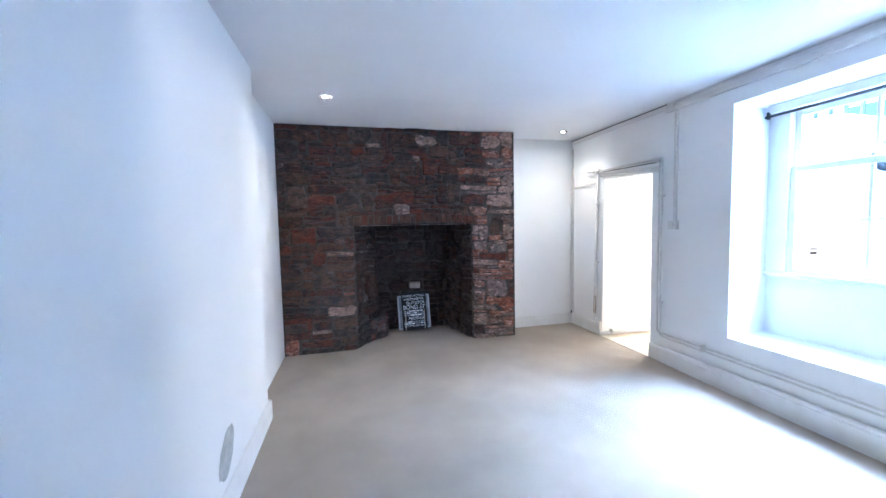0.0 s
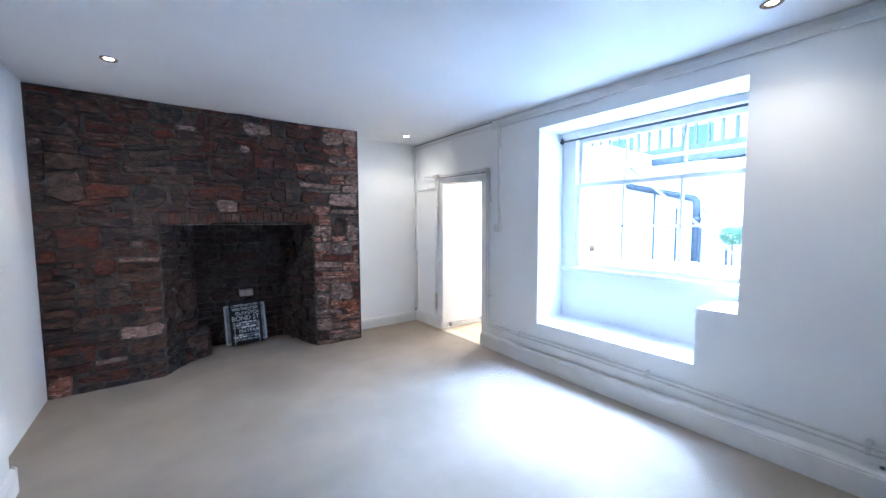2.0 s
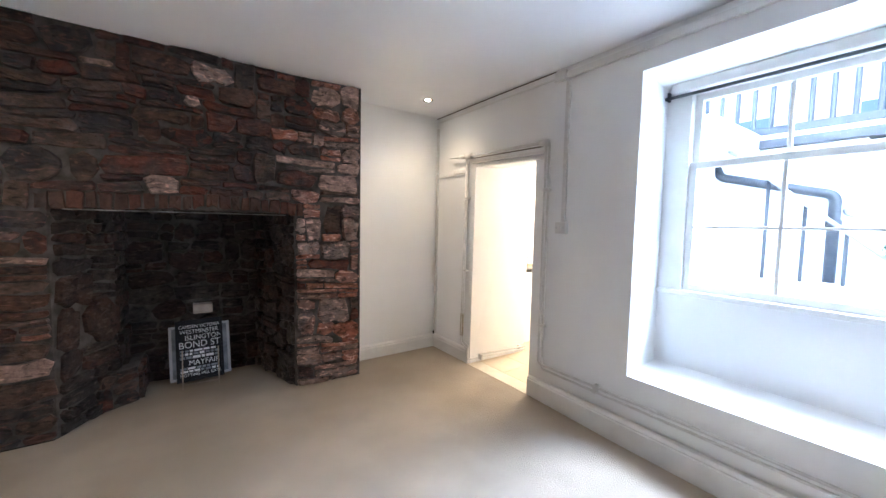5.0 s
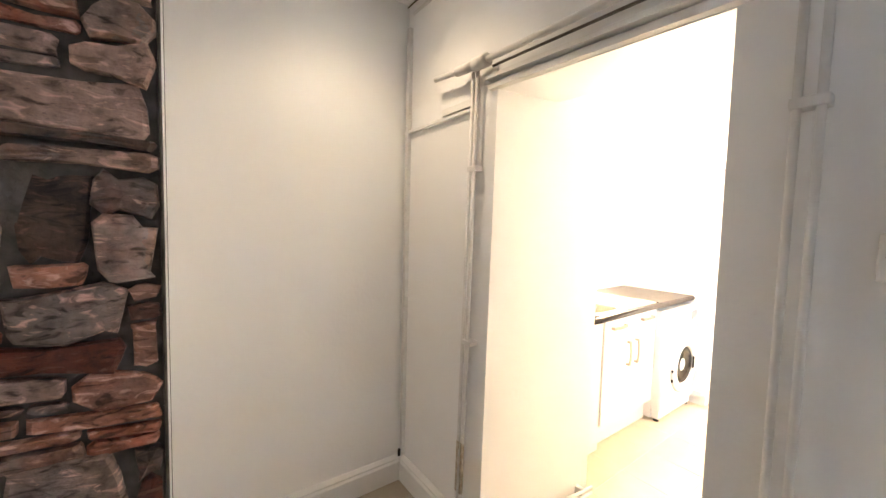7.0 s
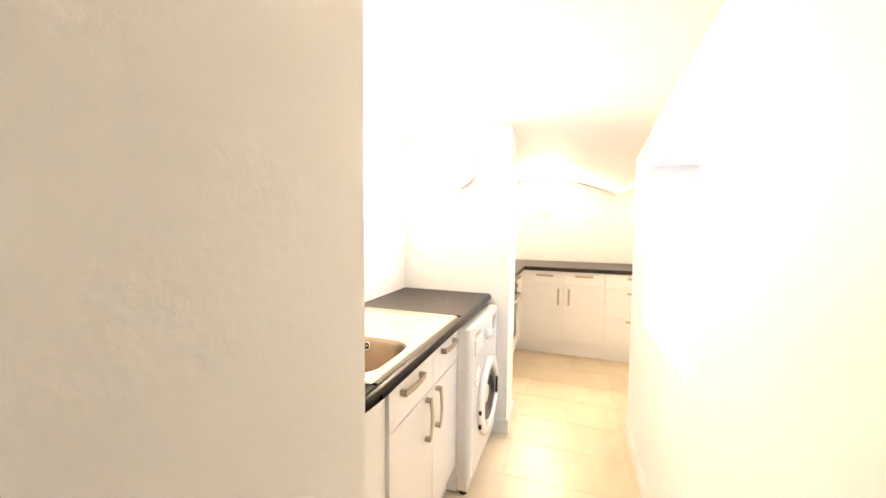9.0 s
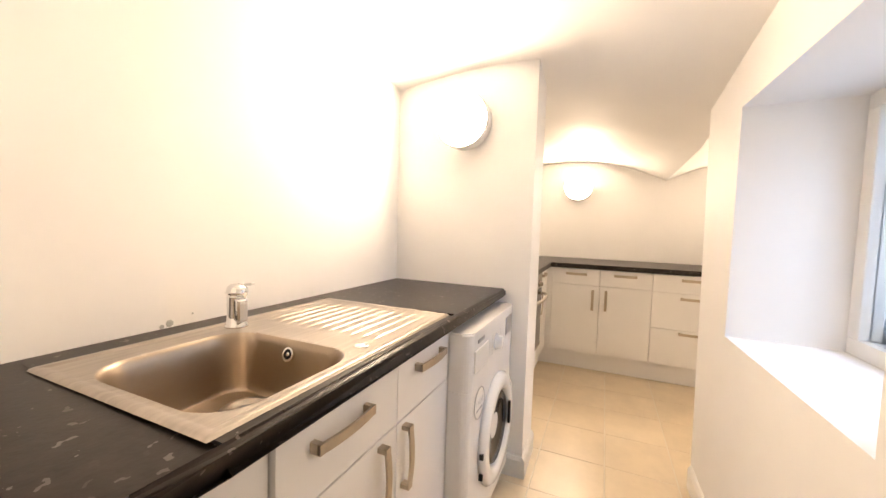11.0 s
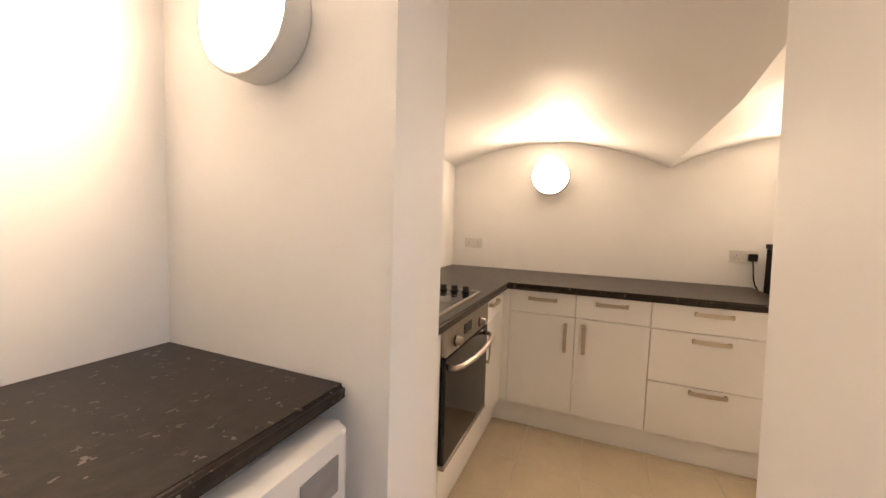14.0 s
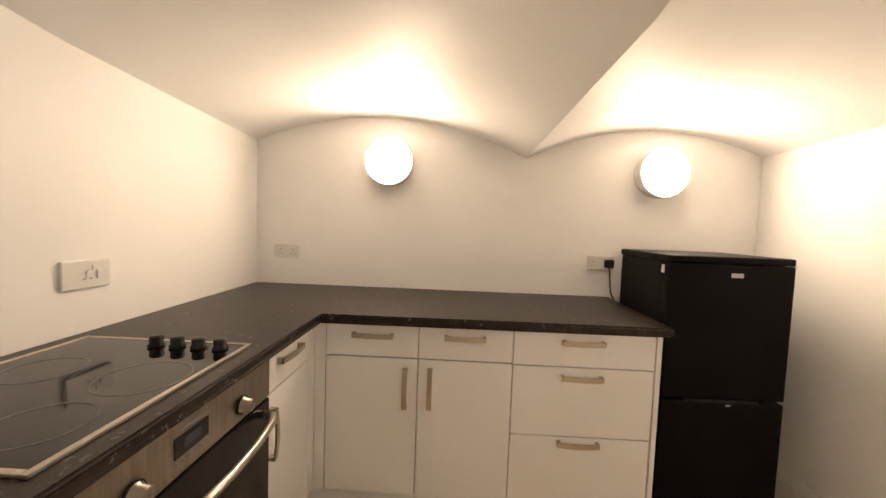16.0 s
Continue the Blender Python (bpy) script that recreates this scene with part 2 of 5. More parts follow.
def worktop_material():
    m = material("speckled_worktop", (0.019, 0.0145, 0.0120), 0.33, colour2=(0.035, 0.027, 0.0225), scale=26, bump=0.03, bump_scale=120, spec=0.2)
    n, l = m.node_tree.nodes, m.node_tree.links
    b = n["Principled BSDF"]
    base = b.inputs["Base Color"].links[0].from_socket
    co = next(k for k in n if k.type == "TEX_COORD")
    warp = n.new("ShaderNodeTexNoise")
    warp.inputs["Scale"].default_value = 45
    add = n.new("ShaderNodeMix")
    add.data_type, add.blend_type = "RGBA", "LINEAR_LIGHT"
    add.inputs["Factor"].default_value = 0.03
    l.new(co.outputs["Object"], warp.inputs["Vector"])
    l.new(co.outputs["Object"], add.inputs["A"])
    l.new(warp.outputs["Color"], add.inputs["B"])
    v = n.new("ShaderNodeTexVoronoi")
    v.inputs["Scale"].default_value = 44
    l.new(add.outputs["Result"], v.inputs["Vector"])
    near = n.new("ShaderNodeMath")
    near.operation = "LESS_THAN"
    near.inputs[1].default_value = 0.30
    l.new(v.outputs["Distance"], near.inputs[0])
    sep = n.new("ShaderNodeSeparateColor")
    l.new(v.outputs["Color"], sep.inputs[0])
    few = n.new("ShaderNodeMath")
    few.operation = "GREATER_THAN"
    few.inputs[1].default_value = 0.70
    l.new(sep.outputs[0], few.inputs[0])
    both = n.new("ShaderNodeMath")
    both.operation = "MULTIPLY"
    l.new(near.outputs[0], both.inputs[0])
    l.new(few.outputs[0], both.inputs[1])
    fade = n.new("ShaderNodeMath")
    fade.operation = "MULTIPLY"
    l.new(both.outputs[0], fade.inputs[0])
    l.new(sep.outputs[1], fade.inputs[1])
    mx = n.new("ShaderNodeMix")
    mx.data_type = "RGBA"
    mx.inputs["B"].default_value = (0.17, 0.145, 0.125, 1)
    l.new(fade.outputs[0], mx.inputs["Factor"])
    l.new(base, mx.inputs["A"])
    l.new(mx.outputs["Result"], b.inputs["Base Color"])
    return m


WORKTOP = worktop_material()


def glowing(name, colour, strength, base=0.8):
    m = bpy.data.materials.new(name)
    m.use_nodes = True
    b = m.node_tree.nodes["Principled BSDF"]
    b.inputs["Base Color"].default_value = (base, base, base, 1)
    b.inputs["Emission Color"].default_value = (*colour, 1)
    b.inputs["Emission Strength"].default_value = strength
    return m


OPAL = glowing("lit_opal_diffuser", (1.0, 0.76, 0.49), LAMP_POWER)
BULB = glowing("lit_downlight_bulb", (1.0, 0.83, 0.6), 9.0)
LCD = glowing("lit_clock_display", (0.6, 0.65, 0.75), 0.008, 0.02)
GLASS = bpy.data.materials.new("window_glass")
GLASS.use_nodes = True
gb = GLASS.node_tree.nodes["Principled BSDF"]
gb.inputs["Base Color"].default_value = (0.96, 0.99, 1.0, 1)
gb.inputs["Roughness"].default_value, gb.inputs["Transmission Weight"].default_value, gb.inputs["IOR"].default_value = 0.0, 1.0, 1.05

# ---- building blocks ----
ORIGIN = {}


def thing(name, at, label, category, group="", kind=""):
    ob = new(name)
    ob.location = at
    ob.empty_display_size = 0.1
    ORIGIN[ob.name] = Vector(at)
    return tagged(ob, label, category, group, kind)


def mesh_object(name, bm, mat, at=(0, 0, 0), smooth=False):
    """Links bm, given in world coordinates, as an object with its origin at that place."""
    bmesh.ops.translate(bm, vec=-Vector(at), verts=bm.verts)
    bmesh.ops.recalc_face_normals(bm, faces=bm.faces)
    me = bpy.data.meshes.new(name)
    bm.to_mesh(me)
    bm.free()
    for p in me.polygons:
        p.use_smooth = smooth
    if mat:
        me.materials.append(mat)
    ob = new(name, me)
    ob.location = at
    ORIGIN[ob.name] = Vector(at)
    return ob


def part(name, bm, mat, parent, label="", smooth=False):
    """One mesh, given in world coordinates, under a thing or a part."""
    ob = mesh_object(name, bm, mat, ORIGIN[parent.name], smooth)
    ob.parent = parent
    ob.location = (0, 0, 0)
    if label:
        ob["label"] = label
    return ob


def structure(name, bm, mat, label, category, smooth=False):
    return tagged(mesh_object(name, bm, mat, (0, 0, 0), smooth), label, category, kind="structure")


def box(bm, x0, x1, y0, y1, z0, z1, bevel=0.0, segments=2):
    vs = [bm.verts.new((x, y, z)) for x in (x0, x1) for y in (y0, y1) for z in (z0, z1)]
    fs = [bm.faces.new([vs[i] for i in q]) for q in ((0, 1, 3, 2), (4, 6, 7, 5), (0, 4, 5, 1), (2, 3, 7, 6), (0, 2, 6, 4), (1, 5, 7, 3))]
    if bevel:
        es = {e for f in fs for e in f.edges}
        bmesh.ops.bevel(bm, geom=list(es), offset=bevel, segments=segments, affect="EDGES", profile=0.6)
    return bm


def boxed(*a, **k):
    return box(bmesh.new(), *a, **k)


def prism(bm, poly, z0, z1):
    lo = [bm.verts.new((x, y, z0)) for x, y in poly]
    hi = [bm.verts.new((x, y, z1)) for x, y in poly]
    n = len(poly)
    bm.faces.new(lo[::-1])
    bm.faces.new(hi)
    for i in range(n):
        bm.faces.new((lo[i], lo[(i + 1) % n], hi[(i + 1) % n], hi[i]))
    return bm


def profile_run(bm, a, b, prof, out):
    """A moulding from a to b (floor points); prof: (depth, height) pairs; out: the way that it faces."""
    a, b, out = Vector(a), Vector(b), Vector(out)
    rings = [[bm.verts.new(p + out * d + Vector((0, 0, h))) for d, h in prof] for p in (a, b)]
    n = len(prof)
    for i in range(n):
        j = (i + 1) % n
        bm.faces.new((rings[0][i], rings[0][j], rings[1][j], rings[1][i]))
    bm.faces.new(rings[0])
    bm.faces.new(rings[1][::-1])
    return bm


def tube(bm, pts, r, sides=10):
    """A round bar along points, with mitred bends and closed ends."""
    pts = [Vector(p) for p in pts]
    rings = []
    for i, p in enumerate(pts):
        d0 = (p - pts[i - 1]).normalized() if i else (pts[1] - p).normalized()
        d1 = (pts[i + 1] - p).normalized() if i < len(pts) - 1 else d0
        d = (d0 + d1).normalized()
        if i == 0:
            side = d.orthogonal().normalized()
        else:
            side = (side - d * side.dot(d)).normalized()
        other = d.cross(side)
        rings.append([bm.verts.new(p + r * (math.cos(2 * math.pi * k / sides) * side + math.sin(2 * math.pi * k / sides) * other)) for k in range(sides)])
    for a, b in zip(rings, rings[1:]):
        for k in range(sides):
            bm.faces.new((a[k], a[(k + 1) % sides], b[(k + 1) % sides], b[k]))
    bm.faces.new(rings[0][::-1])
    bm.faces.new(rings[-1])
    return bm


def bend(a, corner, b, r=0.04, n=5):
    """Points that round a corner between a and b."""
    a, c, b = Vector(a), Vector(corner), Vector(b)
    p, q = c + (a - c).normalized() * r, c + (b - c).normalized() * r
    return [(1 - t) ** 2 * p + 2 * t * (1 - t) * c + t * t * q for t in (k / n for k in range(n + 1))]


def turned(bm, at, axis, prof, sides=32):
    """A turned shape: prof is (radius, height along the axis) pairs."""
    axis = Vector(axis).normalized()
    u = axis.orthogonal().normalized()
    w = axis.cross(u)
    rings = []
    for r, h in prof:
        c = Vector(at) + axis * h
        rings.append([bm.verts.new(c + r * (math.cos(2 * math.pi * k / sides) * u + math.sin(2 * math.pi * k / sides) * w)) for k in range(sides)] if r > 1e-6 else [bm.verts.new(c)])
    for a, b in zip(rings, rings[1:]):
        for k in range(sides):
            j = (k + 1) % sides
            if len(a) == 1 and len(b) == 1:
                continue
            if len(a) == 1:
                bm.faces.new((a[0], b[j], b[k]))
            elif len(b) == 1:
                bm.faces.new((a[k], a[j], b[0]))
            else:
                bm.faces.new((a[k], a[j], b[j], b[k]))
    return bm


def ring_shape(bm, at, axis, r0, r1, h, sides=40):
    """A flat ring of thickness h."""
    return turned(bm, at, axis, [(r0, 0), (r1, 0), (r1, h), (r0, h), (r0, 0)], sides)


def lettering(name, text, size, m, mat, parent, stretch=1.0):
    cu = bpy.data.curves.new(name, "FONT")
    cu.body, cu.size, cu.align_x, cu.align_y = text, size, "CENTER", "CENTER"
    tmp = new(name, cu)
    me = bpy.data.meshes.new_from_object(tmp.evaluated_get(bpy.context.evaluated_depsgraph_get()))
    bpy.data.objects.remove(tmp)
    me.transform(Matrix.Diagonal((stretch, 1, 1, 1)))
    me.transform(Matrix.Translation(-ORIGIN[parent.name]) @ m)
    me.materials.clear()
    me.materials.append(mat)
    ob = new(name, me)
    ORIGIN[ob.name] = ORIGIN[parent.name]
    ob.parent = parent
    return ob

# ---- structure: living room ----
XE, XO, ZC = 3.20, 3.97, 2.60
bm = boxed(-0.95, 3.2, -1.3, 5.24, -0.08, 0.0)
box(bm, 0.14, 1.62, 5.24, 6.02, -0.08, 0.0)
box(bm, 2.12, 3.2, 5.24, 5.6, -0.08, 0.0)
structure("floor_carpet", bm, CARPET, "beige cut-pile carpet worn in faint patches", "carpet")

structure("ceiling_living", boxed(-0.95, 3.97, -1.3, 6.3, ZC, ZC + 0.25), CEILING, "flat white painted plaster ceiling", "ceiling")

bm = bmesh.new()
prism(bm, [(XE, -1.3), (XO, -1.3), (XO, 1.61), (XE, 1.61)], 0, ZC)
prism(bm, [(XE, 1.61), (XO, 1.61), (XO, 3.314), (3.70, 3.314), (XE, 3.247)], -0.1, 0.445)
prism(bm, [(XE, 1.61), (3.70, 1.61), (3.70, 1.847), (XE, 1.847)], 0.445, 0.857)
prism(bm, [(3.70, 1.61), (XO, 1.61), (XO, 3.314), (3.70, 3.314)], 0.445, 0.955)
prism(bm, [(XE, 1.61), (XO, 1.61), (XO, 3.314), (3.70, 3.314), (XE, 3.247)], 2.39, ZC)
prism(bm, [(XE, 3.247), (3.70, 3.314), (XO, 3.314), (XO, 4.112), (XE, 4.08)], 0, ZC)
# low lintel over the front of the doorway, a higher head behind it
for head in (((XE, 4.08, 1.948), (3.58, 4.096, 1.985), (3.58, 4.838, 2.012), (XE, 4.838, 1.978)), ((3.58, 4.096, 2.11), (XO, 4.112, 2.12), (XO, 4.845, 2.12), (3.58, 4.838, 2.11))):
    vs = [bm.verts.new(v) for v in head] + [bm.verts.new((x, y, ZC)) for x, y, z in head]
    for q in ((0, 1, 2, 3), (4, 7, 6, 5), (0, 4, 5, 1), (1, 5, 6, 2), (2, 6, 7, 3), (3, 7, 4, 0)):
        bm.faces.new([vs[i] for i in q])
first = len(bm.verts)
prism(bm, [(XE, 4.866), (XO, 4.845), (XO, 6.2), (XE, 6.2)], 0, ZC)
bm.verts.ensure_lookup_table()
for v in bm.verts[first:]:
    if v.co.z > 1 and v.co.y < 5:
        v.co.y -= 0.033 if v.co.x < 3.5 else 0.0
structure("wall_east", bm, WALL, "thick white plastered wall with deep window recess and doorway", "wall")
# Unseen upper wall, added to keep sky light off the lightwell.
structure("wall_above_window", boxed(3.70, XO, -1.3, 3.7, ZC + 0.25, 5.2), RENDER, "unseen white rendered house front above, added for shading", "wall")

bm = bmesh.new()
box(bm, 2.151, 3.2, 5.532, 5.8, 0, ZC)
structure("wall_alcove", bm, WALL, "white painted back wall of the alcove beside the chimney breast", "wall")
bm = bmesh.new()
prism(bm, [(-0.95, -1.3), (-0.515, -1.3), (-0.53, 3.80), (-0.655, 3.83), (-0.655, 5.24), (-0.95, 5.24)], 0, ZC)
structure("wall_west", bm, WALL, "white painted plaster wall with a shallow step", "wall")
structure("wall_south", boxed(-0.95, 3.97, -1.5, -1.3, 0, ZC), WALL, "plain white wall closing the living room", "wall")

# chimney breast core with its splayed firebox, open at the front
FX0, FX1, FZ, YS, YB = 0.15, 1.60, 1.46, 5.255, 6.00
bm = bmesh.new()
prism(bm, [(-0.95, YS), (FX0, YS), (0.40, 5.66), (0.42, YB + 0.02), (0.42, 6.3), (-0.95, 6.3)], 0, ZC)
prism(bm, [(FX1, YS), (2.135, YS - 0.05), (2.135, 5.535), (2.19, 5.535), (2.19, 6.3), (1.42, 6.3), (1.42, YB + 0.02), (1.46, 5.80)], 0, ZC)
prism(bm, [(0.30, 5.50), (0.52, 5.64), (0.54, YB), (0.41, YB)], 0, 0.27)
prism(bm, [(0.42, YB + 0.02), (1.42, YB + 0.02), (1.42, 6.3), (0.42, 6.3)], 0, ZC)
prism(bm, [(FX0, YS), (FX1, YS), (1.54, 5.50), (0.30, 5.50)], FZ + 0.02, ZC)
prism(bm, [(0.30, 5.50), (1.54, 5.50), (1.42, YB + 0.02), (0.40, YB + 0.02)], 2.1, ZC)
chimney = structure("wall_chimney_breast", bm, MORTAR, "exposed rubble stone chimney breast in dark mortar", "stone wall")

PROFILE = [(0, 0), (0.022, 0), (0.022, 0.105), (0.016, 0.118), (0.018, 0.126), (0.008, 0.142), (0, 0.148)]
bm = bmesh.new()
profile_run(bm, (2.140, 5.535, 0), (3.19, 5.535, 0), PROFILE, (0, -1, 0))
profile_run(bm, (XE, 5.51, 0), (XE, 4.875, 0), PROFILE, (-1, 0, 0))
LOW = [(0, 0), (0.022, 0), (0.022, 0.135), (0.016, 0.142), (0.019, 0.150), (0.010, 0.160), (0, 0.165)]
EAST = ((3.195, 4.072), (3.158, 3.3), (3.132, 1.3), (3.128, -1.3))
for (ax, ay), (bx, by) in zip(EAST, EAST[1:]):
    profile_run(bm, (ax, ay, 0), (bx, by, 0), LOW, (-1, 0, 0))
profile_run(bm, (-0.527, 3.80, 0), (-0.515, -1.3, 0), PROFILE, (1, 0, 0))
profile_run(bm, (-0.53, 3.822, 0), (-0.512, 3.80, 0), [(0, 0), (0.012, 0), (0.012, 0.14), (0, 0.148)], (0.7, 0.7, 0))
structure("baseboard", bm, TRIM, "white gloss painted skirting board with moulded top", "skirting board")
bm = bmesh.new()
prism(bm, [(3.1285, -1.3), (XE, -1.3), (XE, 4.07), (3.1955, 4.07), (3.1585, 3.3), (3.1325, 1.3)], 0.0, 0.161)
structure("trim_pipe_ledge", bm, TRIM, "white painted boxing behind the skirting board", "trim")

# ---- structure: utility passage and kitchen ----
YK0, YK1, XK = 2.80, 5.605, 7.94
LEFT = ((3.9, 2.13), (5.0, 1.99), (5.72, 1.915), (6.9, 1.785), (8.2, 1.735))
RIGHT = ((3.9, 2.11), (5.5, 1.885), (6.0, 1.80), (6.6, 1.705), (7.94, 1.687), (8.2, 1.68))
RISE = ((3.9, 0.06), (5.72, 0.09), (7.94, 0.175), (8.2, 0.175))


def along(table, x):
    return float(np.interp(x, [p[0] for p in table], [p[1] for p in table]))


def vault_z(x, y):
    if y >= 4.08:
        s = (YK1 - y) / (YK1 - 4.08)
        return along(LEFT, x) * (1 - s) + along(RIGHT, x) * s + along(RISE, x) * 4 * s * (1 - s)
    s = (4.08 - y) / (4.08 - YK0)
    return along(RIGHT, x) * (1 - s) + (along(LEFT, x) - 0.02) * s + 0.15 * 4 * s * (1 - s)


def vault(name, ys, x0, x1, label):
    bm = bmesh.new()
    xs = [x0 + (x1 - x0) * i / 60 for i in range(61)]
    low = [[bm.verts.new((x, y, vault_z(x, y))) for y in ys] for x in xs]
    top = [[bm.verts.new((x, y, 2.25)) for y in (ys[0], ys[-1])] for x in (x0, x1)]
    for a, b in zip(low, low[1:]):
        for k in range(len(ys) - 1):
            bm.faces.new((a[k], b[k], b[k + 1], a[k + 1]))
    bm.faces.new((top[0][0], top[0][1], top[1][1], top[1][0]))
    return structure(name, bm, VAULT, label, "ceiling", True)


vault("ceiling_vault_north", [5.75 - 1.67 * k / 26 for k in range(27)], 3.90, 8.1, "white painted low barrel vault over the passage and kitchen")
vault("ceiling_vault_south", [4.08 - 1.43 * k / 22 for k in range(23)], 5.95, 8.1, "white painted second barrel vault meeting in a valley")

structure("wall_sink", boxed(XO, 8.1, YK1, YK1 + 0.2, 0, 2.3), VAULT, "cream-white painted wall behind sink and hob", "wall")
structure("wall_kitchen_back", boxed(XK, 8.2, YK0 - 0.2, YK1, 0, 2.3), VAULT, "white wall under the two vault arcs", "wall")
structure("wall_kitchen_south", boxed(5.9, XK, YK0 - 0.2, YK0, 0, 2.3), VAULT, "white painted kitchen side wall beside the fridge", "wall")
bm = bmesh.new()
prism(bm, [(5.725, 4.88), (5.99, 4.885), (5.99, YK1), (5.725, YK1)], 0, 2.2)
structure("wall_pier", bm, VAULT, "white plastered pier between sink recess and kitchen", "wall")
bm = bmesh.new()
W2 = (4.86, 5.69, 0.815, 1.672)
prism(bm, [(XO, 4.112), (W2[0], 4.117), (W2[0], 3.72), (XO, 3.72)], 0, 2.3)
prism(bm, [(W2[0], 4.117), (W2[1], 4.13), (W2[1] - 0.02, 3.72), (W2[0], 3.72)], 0, W2[2])
prism(bm, [(W2[0], 4.117), (W2[1], 4.13), (W2[1] - 0.02, 3.72), (W2[0], 3.72)], W2[3], 2.3)
prism(bm, [(W2[1], 4.13), (6.13, 4.135), (6.13, 4.0), (6.13, YK0), (5.9, YK0), (5.9, 3.72), (W2[1] - 0.02, 3.72)], 0, 2.3)
for v in bm.verts:
    if v.co.x > 6.1:
        v.co.x -= (1.85 - v.co.z) * 0.06 - 0.015
structure("wall_passage", bm, VAULT, "white painted passage wall with a deep window recess", "wall")
bm = bmesh.new()
SMALL = [(0, 0), (0.016, 0), (0.016, 0.085), (0.008, 0.1), (0, 0.105)]
TALL = [(0, 0), (0.018, 0), (0.018, 0.12), (0.012, 0.128), (0.014, 0.138), (0.006, 0.155), (0, 0.16)]
profile_run(bm, (5.725, 5.0, 0), (5.725, 4.88, 0), SMALL, (-1, 0, 0))
profile_run(bm, (5.71, 4.88, 0), (5.99, 4.885, 0), SMALL, (0, -1, 0))
profile_run(bm, (3.98, 4.112, 0), (6.02, 4.134, 0), SMALL, (0, 1, 0))
profile_run(bm, (6.034, 4.13, 0), (6.034, YK0, 0), SMALL, (1, 0, 0))
profile_run(bm, (6.13, YK0, 0), (XK, YK0, 0), TALL, (0, 1, 0))
structure("baseboard_kitchen", bm, TRIM, "white painted skirting in passage and kitchen", "skirting board")
bed = structure("floor_tiles", boxed(3.2, 8.1, 2.6, 5.7, -0.1, -0.0015), GROUT, "cream square ceramic floor tiles with pale grout", "tiled floor")

# ---- windows ----
def sash(parent, x, y0, y1, z0, z1, cols, rows, depth=0.035, rail=0.045):
    """One glazed sash in a wall that runs along y."""
    bm = bmesh.new()
    box(bm, x, x + depth, y0, y0 + rail, z0, z1, 0.004)
    box(bm, x, x + depth, y1 - rail, y1, z0, z1, 0.004)
    box(bm, x, x + depth, y0 + rail, y1 - rail, z0, z0 + rail, 0.004)
    box(bm, x, x + depth, y0 + rail, y1 - rail, z1 - rail, z1, 0.004)
    fr = part("sash_frame", bm, TRIM, parent)
    for k in range(1, cols):
        y = y0 + (y1 - y0) * k / cols
        part("glazing_bar", boxed(x + 0.004, x + depth - 0.004, y - 0.011, y + 0.011, z0 + rail, z1 - rail, 0.003), TRIM, fr)
    for k in range(1, rows):
        z = z0 + (z1 - z0) * k / rows
        part("glazing_bar", boxed(x + 0.006, x + depth - 0.006, y0 + rail, y1 - rail, z - 0.009, z + 0.009, 0.003), TRIM, fr)
    for i in range(cols):
        for j in range(rows):
            a, b = y0 + rail / 2 + (y1 - y0 - rail) * i / cols, y0 + rail / 2 + (y1 - y0 - rail) * (i + 1) / cols
            c, d = z0 + rail / 2 + (z1 - z0 - rail) * j / rows, z0 + rail / 2 + (z1 - z0 - rail) * (j + 1) / rows
            g = part("pane", boxed(x + depth / 2 - 0.002, x + depth / 2 + 0.002, a + 0.001, b - 0.001, c + 0.001, d - 0.001), GLASS, fr)
            g.visible_shadow = False
    return fr


w1 = thing("window_1", (3.72, 2.46, 0.96), "white painted timber sash window with slim glazing bars", "window", kind="structure")
bm = bmesh.new()
box(bm, 3.68, 3.80, 3.155, 3.314, 0.99, 2.39, 0.004)
box(bm, 3.68, 3.80, 1.61, 1.66, 0.99, 2.39, 0.004)
box(bm, 3.68, 3.80, 1.66, 3.155, 2.33, 2.39, 0.004)
part("window_frame", bm, TRIM, w1)
part("window_sill", boxed(3.655, 3.84, 1.61, 3.314, 0.955, 0.99, 0.006), TRIM, w1)
sash(w1, 3.700, 1.66, 3.155, 0.992, 1.87, 3, 2)
sash(w1, 3.740, 1.66, 3.155, 1.835, 2.33, 3, 1)
bl = thing("roller_blind", (3.60, 2.45, 2.31), "rolled-up white roller blind with a dark bottom bar", "blind")
part("cassette", boxed(3.575, 3.655, 1.615, 3.245, 2.325, 2.388, 0.01), TRIM, bl)
part("bottom_bar", tube(bmesh.new(), [(3.60, 1.62, 2.306), (3.60, 3.29, 2.306)], 0.011), IRON, bl, "dark metal bar")
part("bracket", boxed(3.59, 3.62, 3.262, 3.276, 2.285, 2.345, 0.003), IRON, bl)

w2 = thing("window_2", (5.1, 3.76, 0.82), "small white painted casement in a deep recess", "window", kind="structure")
bm = bmesh.new()
box(bm, 4.86, 5.67, 3.74, 3.80, 0.815, 0.87, 0.004)
box(bm, 4.86, 5.67, 3.74, 3.80, 1.62, 1.672, 0.004)
box(bm, 5.61, 5.67, 3.74, 3.80, 0.87, 1.62, 0.004)
box(bm, 4.86, 4.92, 3.74, 3.80, 0.87, 1.62, 0.004)
box(bm, 5.245, 5.285, 3.74, 3.80, 0.87, 1.62, 0.004)
part("window_frame", bm, TRIM, w2)
for a, b in ((4.92, 5.245), (5.285, 5.61)):
    part("pane", boxed(a, b, 3.768, 3.772, 0.87, 1.62), GLASS, w2).visible_shadow = False

